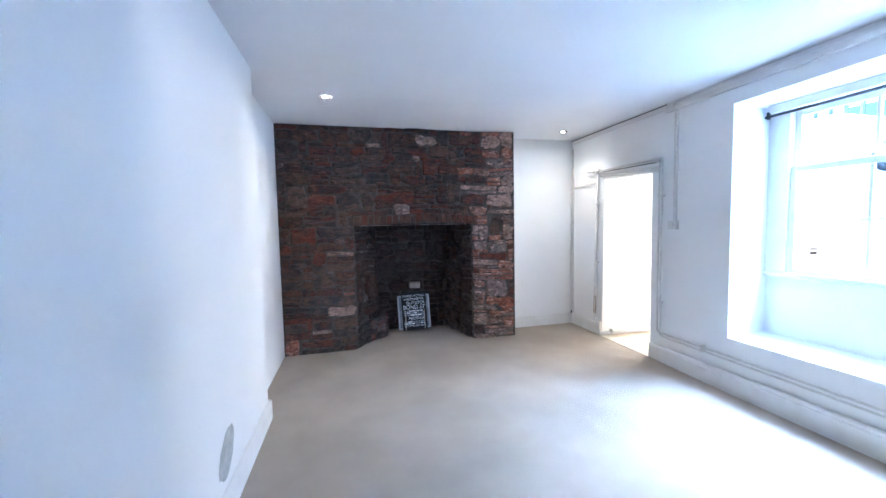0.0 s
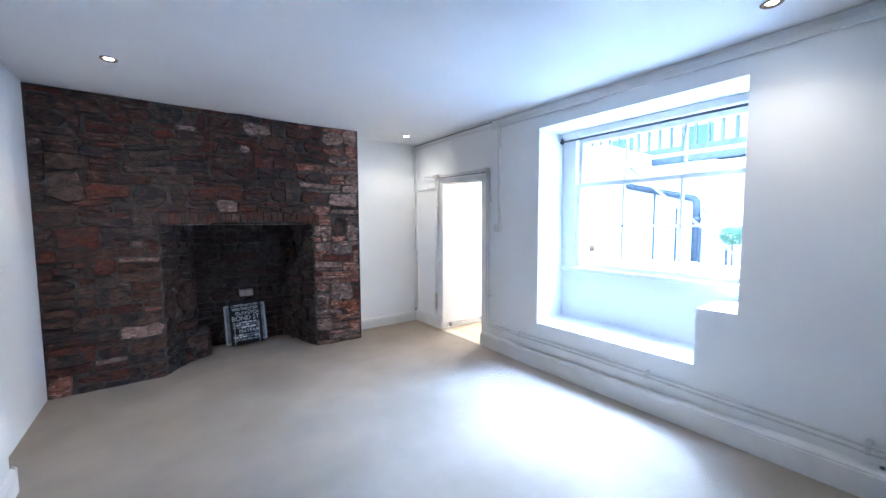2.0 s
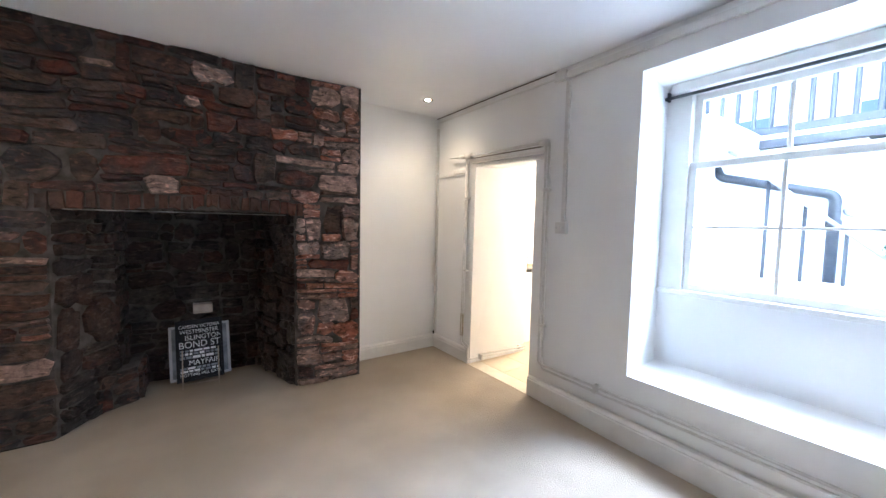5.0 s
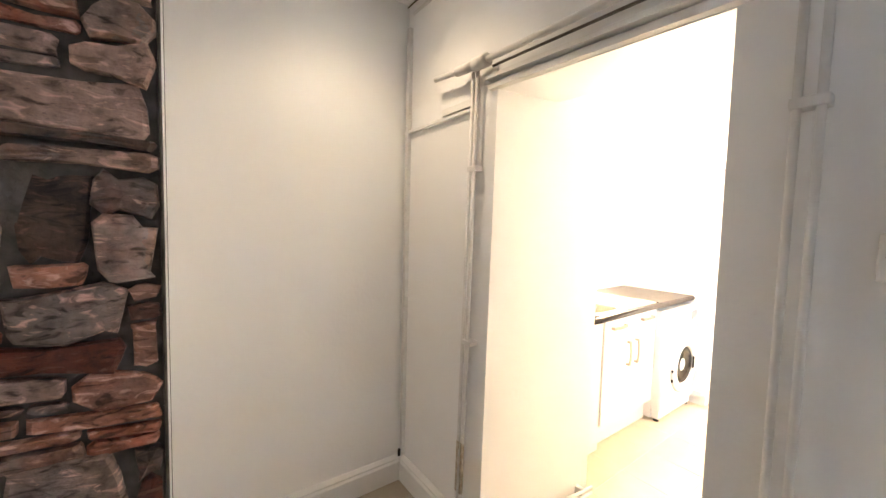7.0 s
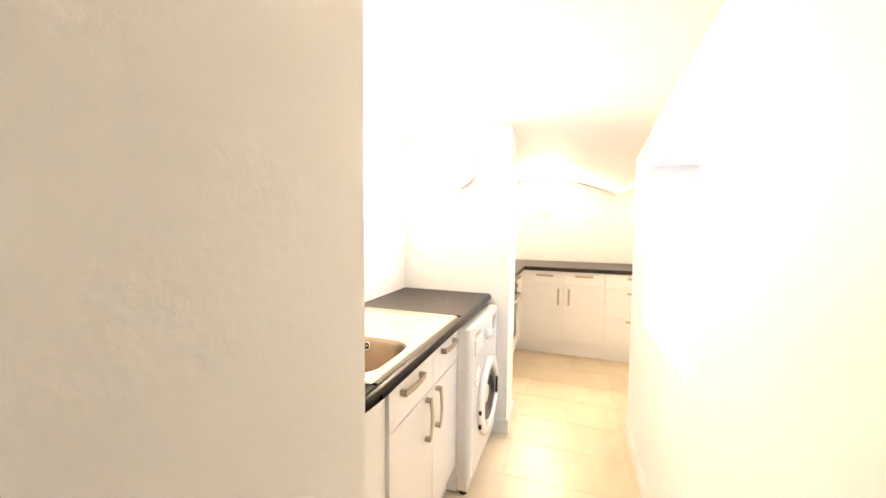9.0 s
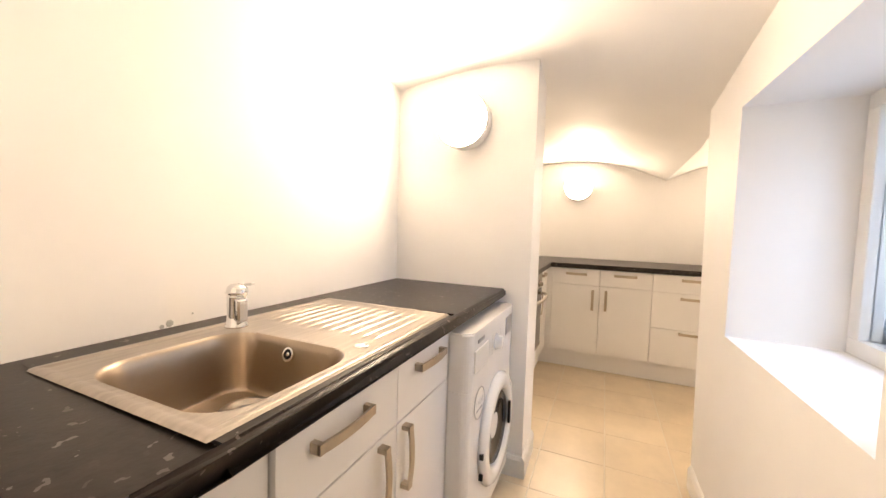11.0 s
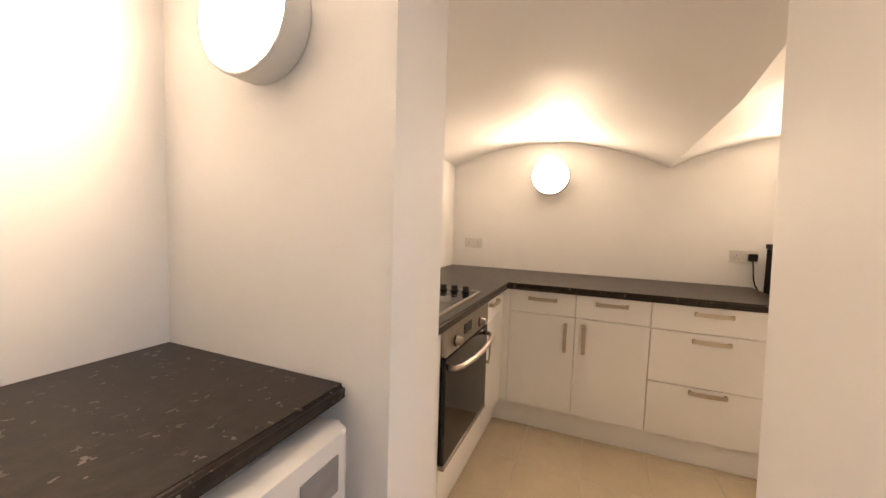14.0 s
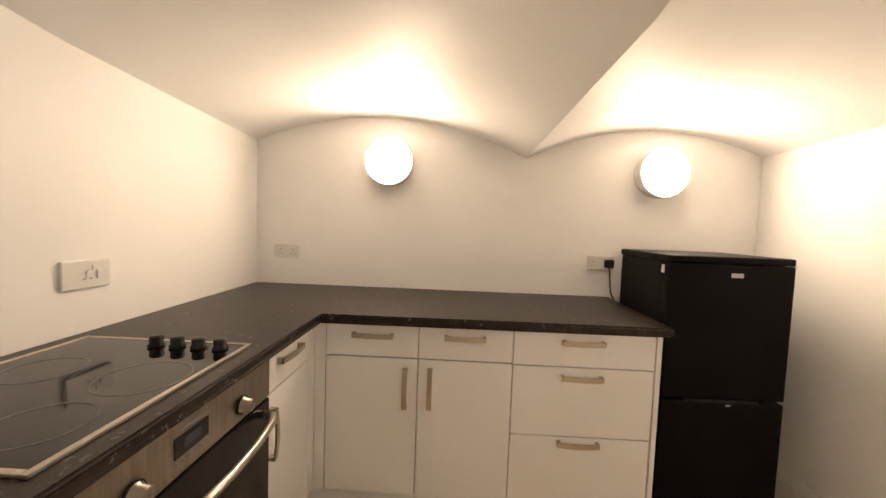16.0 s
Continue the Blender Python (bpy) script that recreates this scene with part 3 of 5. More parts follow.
# ---- lightwell and street outside ----
structure("ground", boxed(XO, 5.9, -6, 3.72, -0.12, -0.02), ASPHALT, "grey paved floor of the basement lightwell", "paving")
structure("wall_lightwell", boxed(5.9, 6.1, -6, YK0 - 0.2, -0.02, 2.25), RENDER, "white rendered retaining wall of the lightwell", "wall")
structure("wall_lightwell_skin", boxed(5.885, 5.898, YK0 - 0.2, 3.718, -0.02, 2.25), RENDER, "white rendered front of the vaults", "wall")
structure("wall_lightwell_end", boxed(XO, 6.1, -6.2, -6, -0.02, 3), RENDER, "white rendered end of the lightwell", "wall")
structure("pavement", boxed(5.9, 400, -300, 300, 2.31, 2.40), ASPHALT, "grey street paving above the lightwell", "pavement")
bm = bmesh.new()
box(bm, 5.82, 6.05, -6, 4.6, 2.27, 2.36, 0.008)
box(bm, 5.84, 6.05, -6, 4.6, 2.41, 2.49, 0.008)
structure("trim_kerb_beam", bm, IRON, "dark painted steel edge beam under the street railings", "edge beam")
structure("trim_kerb_band", boxed(5.85, 6.05, -6, 4.6, 2.36, 2.41), RENDER, "pale stone band between the dark beams", "coping")
rl = thing("street_railing", (5.93, 1.0, 2.49), "black iron street railings above the lightwell", "railing")
part("top_rail", boxed(5.91, 5.95, -4, 4.5, 3.34, 3.38, 0.004), IRON, rl)
for k in range(56):
    y = -3.9 + 0.15 * k
    part("railing_bar", tube(bmesh.new(), [(5.93, y, 2.485), (5.93, y, 3.345)], 0.022, 6), IRON, rl)
structure("wall_landing", boxed(5.25, 5.885, 1.4, 3.715, -0.02, 0.94), RENDER, "white rendered raised landing in the lightwell", "landing")
# Landing guessed from a few edges, added to shade the passage window.
structure("wall_entrance_steps", boxed(4.6, 5.88, 3.36, 3.715, 2.24, 2.42, 0.01), RENDER, "pale stone landing bridging the lightwell to the street", "landing")
hr = thing("stair_handrail", (5.55, 2.8, 0.94), "thin sloping handrail on dark posts", "handrail")
part("handrail", tube(bmesh.new(), [(5.55, 3.616, 2.32), (5.55, 1.75, 0.60)], 0.018, 8), GREY, hr, "grey handrail")
for y in (3.20, 2.92, 2.64, 2.36):
    part("post", tube(bmesh.new(), [(5.60, y, 0.93), (5.60, y, 2.32 - (3.616 - y) * 0.922)], 0.016, 8), IRON, hr)
dp = thing("downpipe", (5.80, 2.76, 0.94), "black cast drainpipe with an angled branch", "drainpipe")
part("pipe", tube(bmesh.new(), [(5.80, 4.2, 2.18), (5.80, 3.72, 2.12)] + bend((5.80, 3.72, 2.12), (5.80, 3.68, 2.0), (5.80, 2.75, 1.76), 0.06) + bend((5.80, 3.6, 1.98), (5.80, 2.76, 1.76), (5.80, 2.76, 1.0), 0.07) + [(5.80, 2.76, 0.92)], 0.045, 12), IRON, dp, smooth=True)
part("collar", tube(bmesh.new(), [(5.80, 2.76, 1.46), (5.80, 2.76, 1.53)], 0.056, 12), IRON, dp, smooth=True)
sg = thing("wall_disc", (5.88, 2.60, 1.62), "small round grey plaque on the white wall", "plaque")
part("disc", turned(bmesh.new(), (5.884, 2.655, 1.62), (-1, 0, 0), [(0, 0), (0.06, 0), (0.06, 0.012), (0.05, 0.018), (0, 0.018)]), GREY, sg)
tp = thing("topiary_ball", (5.55, 2.29, 0.94), "clipped round box ball on a thin stem", "plant")
part("stem", tube(bmesh.new(), [(5.55, 2.29, 0.94), (5.553, 2.293, 1.12), (5.55, 2.29, 1.3)], 0.014, 8), WOOD, tp)
rng = random.Random(5)
bm = bmesh.new()
for k in range(900):
    d = Vector((rng.gauss(0, 1), rng.gauss(0, 1), rng.gauss(0, 1))).normalized()
    c = Vector((5.55, 2.29, 1.30)) + Vector((d.x, d.y, d.z * 0.85)) * (0.105 + rng.random() * 0.04)
    u = (d.orthogonal() + 0.5 * d).normalized() * 0.016
    w = d.cross(u).normalized() * 0.010
    q = Matrix.Rotation(rng.random() * 6.28, 3, d)
    u, w = q @ u, q @ w
    bm.faces.new([bm.verts.new(c + v) for v in (u, w, -u + d * 0.008, -w)])
part("crown", bm, LEAF, tp, "dense small green leaves")
hs = thing("terrace_house", (17.5, 3, 2.4), "brick terrace house across the street", "house", kind="structure")
bm = boxed(17, 25, -14, 20, 2.4, 11)
part("wall", bm, FACADE, hs)
part("roof", boxed(16.8, 25.2, -14.2, 20.2, 11, 11.6, 0.1), SLATE, hs)
for z in (3.3, 6.6):
    for y in range(-12, 19, 3):
        wf = part("window", boxed(16.93, 17.02, y, y + 1.2, z, z + 2.0, 0.02), TRIM, hs)
        part("pane", boxed(16.915, 16.94, y + 0.1, y + 1.1, z + 0.1, z + 1.9), DARKGLASS, wf)

# ---- fittings in the living room ----
def downlight(x, y):
    d = thing("downlight", (x, y, ZC), "recessed round brass-rimmed ceiling downlight switched on", "downlight", "ceiling downlights")
    part("rim", turned(bmesh.new(), (x, y, ZC), (0, 0, -1), [(0.026, -0.004), (0.046, 0.0), (0.051, 0.004), (0.044, 0.010), (0.030, 0.006), (0.026, -0.004)], 28), BRASS, d, "aged brass rim", True)
    part("bulb", turned(bmesh.new(), (x, y, ZC), (0, 0, -1), [(0, 0.004), (0.020, 0.003), (0.0265, 0.0)], 20), BULB, d, "glowing lamp face", True)
    s = new("downlight_beam", bpy.data.lights.new("downlight_beam", "SPOT"))
    s.data.energy, s.data.color, s.data.spot_size, s.data.spot_blend, s.data.shadow_soft_size = SPOT_POWER, (1.0, 0.74, 0.46), radians(128), 1.0, 0.05
    s.matrix_world = look((x, y, ZC - 0.03), (x, y + 0.001, 0))


for x, y in ((-0.047, 4.30), (2.775, 5.075), (2.79, 1.43)):
    downlight(x, y)


xp = 3.172
pr = thing("pipe_run", (xp, 3.94, 0.25), "white painted heating pipes clipped along the wall", "pipes")
for dz, dx, dy in ((0, 0, 0), (0.034, 0, 0.036)):
    x = 3.170
    pts = [(x, 3.925 + dy, 2.06)] + bend((x, 3.925 + dy, 2.0), (x, 3.925 + dy, 0.270 + dz), (x, 3.6, 0.270 + dz)) + [(x, 2.6, 0.262 + dz), (3.150, 1.3, 0.250 + dz), (3.12, 0.84, 0.246 + dz)]
    part("pipe", tube(bmesh.new(), pts, 0.0085), PIPE, pr, smooth=True)
for z in (1.70, 0.62):
    part("clip", boxed(3.160, XE, 3.912, 3.972, z - 0.011, z + 0.011, 0.003), PIPE, pr)
for y, z in ((3.45, 0.270), (2.153, 0.258), (1.008, 0.248)):
    part("clip", boxed(3.125 if y < 2 else 3.158, XE, y - 0.011, y + 0.011, z - 0.014, z + 0.048, 0.003), PIPE, pr)
pl = thing("pipe_riser", (3.165, 4.95, 0.1), "pair of stained white pipes beside the doorway", "pipes")
for dy in (0.0, 0.028):
    x = 3.170
    y = 4.925 + dy
    pts = [(x, y, 2.08)] + bend((x, y + 0.018, 1.0), (x, y + 0.034, 0.215 - dy), (x, 4.86, 0.19 - dy), 0.05) + bend((x, 4.92, 0.195 - dy), (x, 4.868 + dy * 0.6, 0.19 - dy), (x, 4.868 + dy * 0.6, 0.1), 0.012) + bend((x, 4.868 + dy * 0.6, 0.12), (x, 4.868 + dy * 0.6, 0.045 + dy), (3.5, 4.845 + dy * 0.2, 0.045 + dy), 0.015) + [(3.95, 4.798, 0.045 + dy)]
    part("pipe", tube(bmesh.new(), pts, 0.0085), PIPE, pl, smooth=True)
    part("stained_length", tube(bmesh.new(), [(x, y + 0.0335, 0.27), (x, y + 0.029, 0.50)], 0.0092), STAINED, pl, "brown stained length of pipe", True)
for z in (1.68, 0.95):
    part("clip", boxed(3.158, XE, 4.912, 4.966, z - 0.01, z + 0.01, 0.003), PIPE, pl)
for x in (3.32, 3.88):
    part("clip", boxed(x - 0.012, x + 0.012, 4.805, 4.86, 0.032, 0.085, 0.003), PIPE, pl)
ph = thing("pipe_over_door", (3.16, 4.5, 2.05), "painted waste pipe crossing above the doorway", "pipes")
part("pipe", tube(bmesh.new(), [(3.155, 4.86, 2.088), (3.155, 3.99, 2.066)], 0.0125, 12), PIPE, ph, smooth=True)
part("spur", tube(bmesh.new(), [(3.15, 5.20, 2.108), (3.15, 5.02, 2.092)], 0.011, 10), PIPE, ph, smooth=True)
part("coupling", tube(bmesh.new(), [(3.152, 5.04, 2.095), (3.152, 4.99, 2.092), (3.152, 4.985, 2.09), (3.152, 4.93, 2.088)], 0.020, 12), PIPE, ph, smooth=True)
part("tee", tube(bmesh.new(), [(3.155, 4.93, 2.088), (3.155, 4.855, 2.086)], 0.026, 12), PIPE, ph, smooth=True)
part("elbow", tube(bmesh.new(), [(3.155, 4.00, 2.066), (3.155, 3.955, 2.064), (3.16, 3.93, 2.06)], 0.026, 12), PIPE, ph, smooth=True)
part("cable", tube(bmesh.new(), [(3.178, 4.85, 2.066), (3.178, 4.00, 2.044)], 0.005, 6), WIRE, ph, "dark cable")
ar = thing("trim_door_head", (3.18, 4.5, 2.0), "white moulded board over the doorway", "trim", kind="structure")
bm = bmesh.new()
for a, b, d in ((-0.002, 0.030, 0.020), (0.032, 0.056, 0.034), (0.058, 0.064, 0.012)):
    vs = []
    for y, z in ((3.975, 1.950), (4.875, 1.982)):
        vs += [bm.verts.new((x, y, z + h)) for x, h in ((XE, a), (XE, b), (XE - d, b - 0.004), (XE - d, a + 0.004))]
    for q in ((0, 1, 2, 3), (7, 6, 5, 4), (0, 4, 5, 1), (1, 5, 6, 2), (2, 6, 7, 3), (3, 7, 4, 0)):
        bm.faces.new([vs[i] for i in q])
bmesh.ops.recalc_face_normals(bm, faces=bm.faces)
part("moulding", bm, TRIM, ar)
bt = thing("alcove_batten", (3.18, 5.25, 1.93), "thin white batten and block fixed to the wall", "batten")
part("batten", boxed(3.182, XE, 4.99, 5.53, 1.925, 1.941, 0.002), TRIM, bt)
part("block", boxed(3.176, XE, 4.955, 5.18, 1.943, 1.975, 0.003), TRIM, bt)
cc = thing("corner_conduit", (3.18, 5.50, 0.15), "white plastic cable conduit in the room corner", "conduit")
part("conduit", boxed(3.178, XE, 5.486, 5.512, 0.16, 2.47, 0.003), PIPE, cc)
part("cable_end", tube(bmesh.new(), [(3.17, 5.50, 0.152), (3.17, 5.50, 0.19)], 0.008, 8), BLACK, cc, "dark cable end")
sc = thing("switch_conduit", (3.18, 3.78, 1.46), "white surface trunking down to a light switch", "conduit")
part("trunking", boxed(3.178, XE, 3.770, 3.800, 1.45, 2.50, 0.003), PIPE, sc)
sw = thing("light_switch", (3.18, 3.79, 1.40), "white surface-mounted light switch box", "switch")
part("box", boxed(3.160, XE, 3.746, 3.838, 1.362, 1.448, 0.005), PLASTIC, sw)
part("rocker", boxed(3.153, 3.161, 3.782, 3.802, 1.385, 1.425, 0.003), PLASTIC, sw)
for y in (3.760, 3.824):
    part("screw", turned(bmesh.new(), (3.1605, y, 1.405), (-1, 0, 0), [(0, 0), (0.004, 0), (0.003, 0.0015), (0, 0.0015)], 10), GREY, sw)
tr = thing("trim_cable_rail", (3.18, 1.3, 2.53), "white painted batten with a cable under the ceiling", "trim", kind="structure")
part("batten", boxed(3.172, XE, -1.3, 3.80, 2.505, 2.552, 0.006), TRIM, tr)
part("end_block", boxed(3.166, XE, 3.80, 3.90, 2.50, 2.575, 0.005), TRIM, tr)
part("cable", tube(bmesh.new(), [(3.185, 3.90, 2.585), (3.185, 4.6, 2.588), (3.185, 5.52, 2.583)], 0.0045, 6), WIRE, tr, "dark cable")

part("thin_batten", boxed(3.190, XE, 3.905, 5.48, 2.532, 2.546, 0.002), TRIM, tr)

rad = thing("panel_heater", (3.07, 0.2, 0.0), "upright heater with dark glass front and white side frame", "heater")
part("side_frame", boxed(3.010, 3.075, 0.800, 0.832, 0.002, 0.668, 0.006), ENAMEL, rad, "white upright side frame")
part("glass_front", boxed(3.045, 3.070, -0.5, 0.799, 0.06, 0.590, 0.003), DARK_GLASS_FRONT, rad, "blue-black glass front")
part("top_rail", boxed(3.040, 3.075, -0.5, 0.799, 0.592, 0.604, 0.002), ENAMEL, rad)
part("cross_rail", boxed(3.042, 3.046, -0.5, 0.799, 0.335, 0.341, 0.001), GREY, rad)
part("base", boxed(3.035, 3.085, -0.5, 0.799, 0.002, 0.058, 0.004), GREY, rad)
for y in (-0.3, 0.55):
    part("bracket", boxed(3.070, 3.1275, y, y + 0.03, 0.3, 0.5, 0.002), ENAMEL, rad)
for y, z in ((0.955, 0.192), (0.945, 0.030)):
    bm = turned(bmesh.new(), (3.109 if z < 0.1 else 3.128, y, z), (-1, 0, 0), [(0, 0), (0.012, 0), (0.010, 0.002), (0, 0.002)], 6)
    structure("trim_paint_chip", bm, WIRE, "small dark chip in the paint of the skirting", "paint chip")

# patch of bare plaster low on the west wall
rng = random.Random(3)
bm = bmesh.new()
outline = [(2.87 + (0.10 + 0.025 * rng.random()) * math.cos(a) + 0.05 * math.sin(a), 0.31 + (0.10 + 0.03 * rng.random()) * math.sin(a)) for a in (2 * math.pi * k / 18 for k in range(18))]
rim = [bm.verts.new((-0.5255, y, z)) for y, z in outline]
cap = [bm.verts.new((-0.5225, 2.87 + (y - 2.87) * 0.9, 0.31 + (z - 0.31) * 0.9)) for y, z in outline]
for k in range(18):
    bm.faces.new((rim[k], rim[(k + 1) % 18], cap[(k + 1) % 18], cap[k]))
bm.faces.new(cap)
structure("trim_plaster_patch", bm, PATCH, "patch of bare grey plaster where paint has flaked", "plaster patch")

# ---- prints in the fireplace ----
def leaning(x, y, w, tilt, turn):
    return pose(x, y, 0.035, 0, 0, turn) @ pose(0, 0, 0, 90 - tilt, 0, 0)


def framed(name, m, w, h, border, d, fmat, smat, label, category):
    e = thing(name, m.translation, label, category)

    def put(bm):
        bmesh.ops.transform(bm, matrix=m, verts=bm.verts)
        return bm

    bm = bmesh.new()
    box(bm, -w / 2, -w / 2 + border, 0, h, 0, d, 0.003)
    box(bm, w / 2 - border, w / 2, 0, h, 0, d, 0.003)
    box(bm, -w / 2 + border, w / 2 - border, 0, border, 0, d, 0.003)
    box(bm, -w / 2 + border, w / 2 - border, h - border, h, 0, d, 0.003)
    part("frame", put(bm), fmat, e)
    part("sheet", put(boxed(-w / 2 + border, w / 2 - border, border, h - border, d * 0.2, d * 0.5)), smat, e)
    return e


m0 = leaning(0.935, 5.80, 0.46, 12, 4)
back = framed("pale_picture", m0, 0.45, 0.46, 0.02, 0.02, FRAME_SILVER, PRINT_GREY, "pale framed grey print leaning behind the dark one", "picture")
m1 = leaning(0.930, 5.745, 0.36, 12, 4)
pst = framed("word_print", m1, 0.345, 0.515, 0.016, 0.02, PRINT_BLACK, PRINT_BLACK, "black framed print of white place names on an easel", "picture")
rows = (("CAMDEN VICTORIA", 0.457, 0.042, 0.80), ("WESTMINSTER", 0.413, 0.048, 0.9), ("ISLINGTON", 0.362, 0.058, 0.92), ("BOND ST", 0.302, 0.078, 0.92), ("MAYFAIR", 0.150, 0.062, 0.92), ("NOTTING HILL GATE", 0.052, 0.036, 0.86))
for text, h, size, st in rows:
    lettering("lettering", text, size, m1 @ Matrix.Translation((0.03 if text in ("ISLINGTON", "MAYFAIR") else 0, h, 0.0115)), PRINT_WHITE, pst, st)
rng = random.Random(8)
for h, hh in ((0.254, 0.016), (0.228, 0.020), (0.198, 0.022), (0.108, 0.018), (0.084, 0.018)):
    x = -0.145
    while x < 0.12:
        wd = rng.uniform(0.02, 0.06)
        bm = boxed(x, min(x + wd, 0.145), h - hh / 2, h + hh / 2, 0.0105, 0.0115)
        bmesh.ops.transform(bm, matrix=m1, verts=bm.verts)
        part("word_bar", bm, PRINT_WHITE if rng.random() < 0.6 else PRINT_GREY, pst)
        x += wd + 0.008
es = thing("wire_easel", (0.93, 5.70, 0), "thin wire display easel holding the prints", "easel")
for s in (-1, 1):
    bm = tube(bmesh.new(), [(0.93 + s * 0.13, 5.66, 0.004), (0.93 + s * 0.13, 5.685, 0.03), (0.93 + s * 0.13, 5.71, 0.028), (0.93 + s * 0.13, 5.765, 0.30)], 0.005, 6)
    part("leg", bm, NICKEL, es)
    part("hook", tube(bmesh.new(), [(0.93 + s * 0.13, 5.745, 0.028), (0.93 + s * 0.13, 5.69, 0.024), (0.93 + s * 0.13, 5.685, 0.05)], 0.004, 6), NICKEL, es)
part("bar", tube(bmesh.new(), [(0.80, 5.685, 0.03), (1.06, 5.685, 0.03)], 0.004, 6), NICKEL, es)
lb = thing("loose_brick", (0.96, 5.93, 0.585), "pale brown brick jutting from the firebox wall", "brick")
part("brick_body", boxed(0.885, 1.03, 5.86, 6.02, 0.585, 0.665, 0.008), TAN_BRICK, lb)

# ---- kitchen units ----
def span(face, a0, a1, d0, d1, z0, z1, bevel=0.0):
    """A box on a run of units: a along the run, d behind its front plane. W: the front faces -x; S: it faces -y."""
    if face == "W":
        return boxed(d0, d1, a0, a1, z0, z1, bevel=bevel)
    return boxed(a0, a1, d0, d1, z0, z1, bevel=bevel)


def handle(parent, face, a, z, d, upright=False, length=0.168):
    """A bowed strap handle with square feet."""
    pts = []
    for k in range(13):
        u = -1 + 2 * k / 12
        out = 0.030 * (1 - 0.25 * u * u)
        pts.append((u * length / 2, out))
    bm = bmesh.new()
    w, t = 0.010, 0.0055
    rings = []
    for u, out in pts:
        ring = []
        for s, o in ((-w, out), (w, out), (w, out - t), (-w, out - t)):
            p = (a + s, z + u) if upright else (a + u, z + s)
            ring.append(bm.verts.new((d - o, p[0], p[1]) if face == "W" else (p[0], d - o, p[1])))
        rings.append(ring)
    for r0, r1 in zip(rings, rings[1:]):
        for k in range(4):
            bm.faces.new((r0[k], r0[(k + 1) % 4], r1[(k + 1) % 4], r1[k]))
    bm.faces.new(rings[0])
    bm.faces.new(rings[-1][::-1])
    for e in (-1, 1):
        u = e * (length / 2 - 0.006)
        if upright:
            c = (a - w, a + w, z + u - 0.006, z + u + 0.006)
        else:
            c = (a + u - 0.006, a + u + 0.006, z - w, z + w)
        if face == "W":
            box(bm, d - 0.0245, d, c[0], c[1], c[2], c[3])
        else:
            box(bm, c[0], c[1], d - 0.0245, d, c[2], c[3])
    return part("handle", bm, NICKEL, parent, "bowed satin nickel handle")


def cabinet(face, a0, a1, front, depth, fronts, label, group, z0=0.155, z1=0.868, top=0.868):
    """fronts: (name, a0, a1, z0, z1, handle along, handle height, upright)."""
    at = (front + depth / 2, (a0 + a1) / 2, z0) if face == "W" else ((a0 + a1) / 2, front + depth / 2, z0)
    c = thing("base_cabinet", at, label, "kitchen cabinet", group)
    part("body", span(face, a0 + 0.001, a1 - 0.001, front + 0.0182, front + depth, z0, min(z1, top)), UNIT, c)
    for name, b0, b1, c0, c1, ha, hz, up in fronts:
        f = part(name, span(face, b0 + 0.0011, b1 - 0.0011, front, front + 0.018, c0 + 0.0008, c1 - 0.0008, 0.0012), UNIT, c)
        if ha is not None:
            handle(f, face, ha, hz, front, up)
    return c


FX = 7.33
cabinet("W", 4.588, 4.972, FX, 0.58, (("drawer", 4.588, 4.972, 0.745, 0.881, 4.776, 0.836, False), ("door", 4.588, 4.972, 0.16, 0.742, 4.639, 0.62, True)), "white slab-front base cabinet with drawer over door", "kitchen cabinets", z1=0.883, top=0.883)
cabinet("W", 4.201, 4.587, FX, 0.58, (("drawer", 4.201, 4.587, 0.745, 0.881, 4.398, 0.84, False), ("door", 4.201, 4.587, 0.16, 0.742, 4.537, 0.624, True)), "white slab-front base cabinet with drawer over door", "kitchen cabinets", z1=0.883, top=0.883)
cabinet("W", 3.632, 4.200, FX, 0.58, (("drawer", 3.632, 4.200, 0.741, 0.881, 3.922, 0.842, False), ("drawer", 3.632, 4.200, 0.450, 0.738, 3.923, 0.698, False), ("drawer", 3.632, 4.200, 0.16, 0.447, 3.923, 0.423, False)), "white base cabinet with three stacked drawers", "kitchen cabinets", z1=0.883, top=0.883)
ep = thing("end_panel", (7.6, 3.62, 0), "white laminate end panel beside the fridge", "panel")
part("panel", boxed(7.325, 7.92, 3.610, 3.630, 0.003, 0.884, 0.002), UNIT, ep)
FY = 5.02
cabinet("S", 6.93, 7.262, FY, 0.56, (("drawer", 6.93, 7.262, 0.745, 0.881, 7.09, 0.832, False), ("door", 6.93, 7.262, 0.16, 0.742, 6.962, 0.612, True)), "narrow white corner cabinet with drawer over door", "kitchen cabinets", z1=0.883, top=0.883)
cp = thing("corner_post", (7.30, 5.0, 0.155), "white corner filler between the two cabinet runs", "filler panel")
bm = boxed(7.264, 7.348, FY, FY + 0.018, 0.16, 0.881, 0.001)
box(bm, FX, FX + 0.018, 4.974, FY - 0.001, 0.16, 0.881, 0.001)
part("filler", bm, UNIT, cp)
cabinet("S", 5.995, 6.338, FY, 0.56, (("door", 5.995, 6.338, 0.16, 0.881, None, 0, False),), "white end cabinet between pier and oven", "kitchen cabinets", z1=0.883, top=0.883)
pk = thing("kitchen_plinth", (7.4, 4.3, 0), "white plinth board under the cabinets", "plinth")
part("board", boxed(7.385, 7.40, 3.632, 5.085, 0.003, 0.152, 0.001), UNIT, pk)
part("board", boxed(5.995, 7.384, 5.070, 5.085, 0.003, 0.152, 0.001), UNIT, pk)


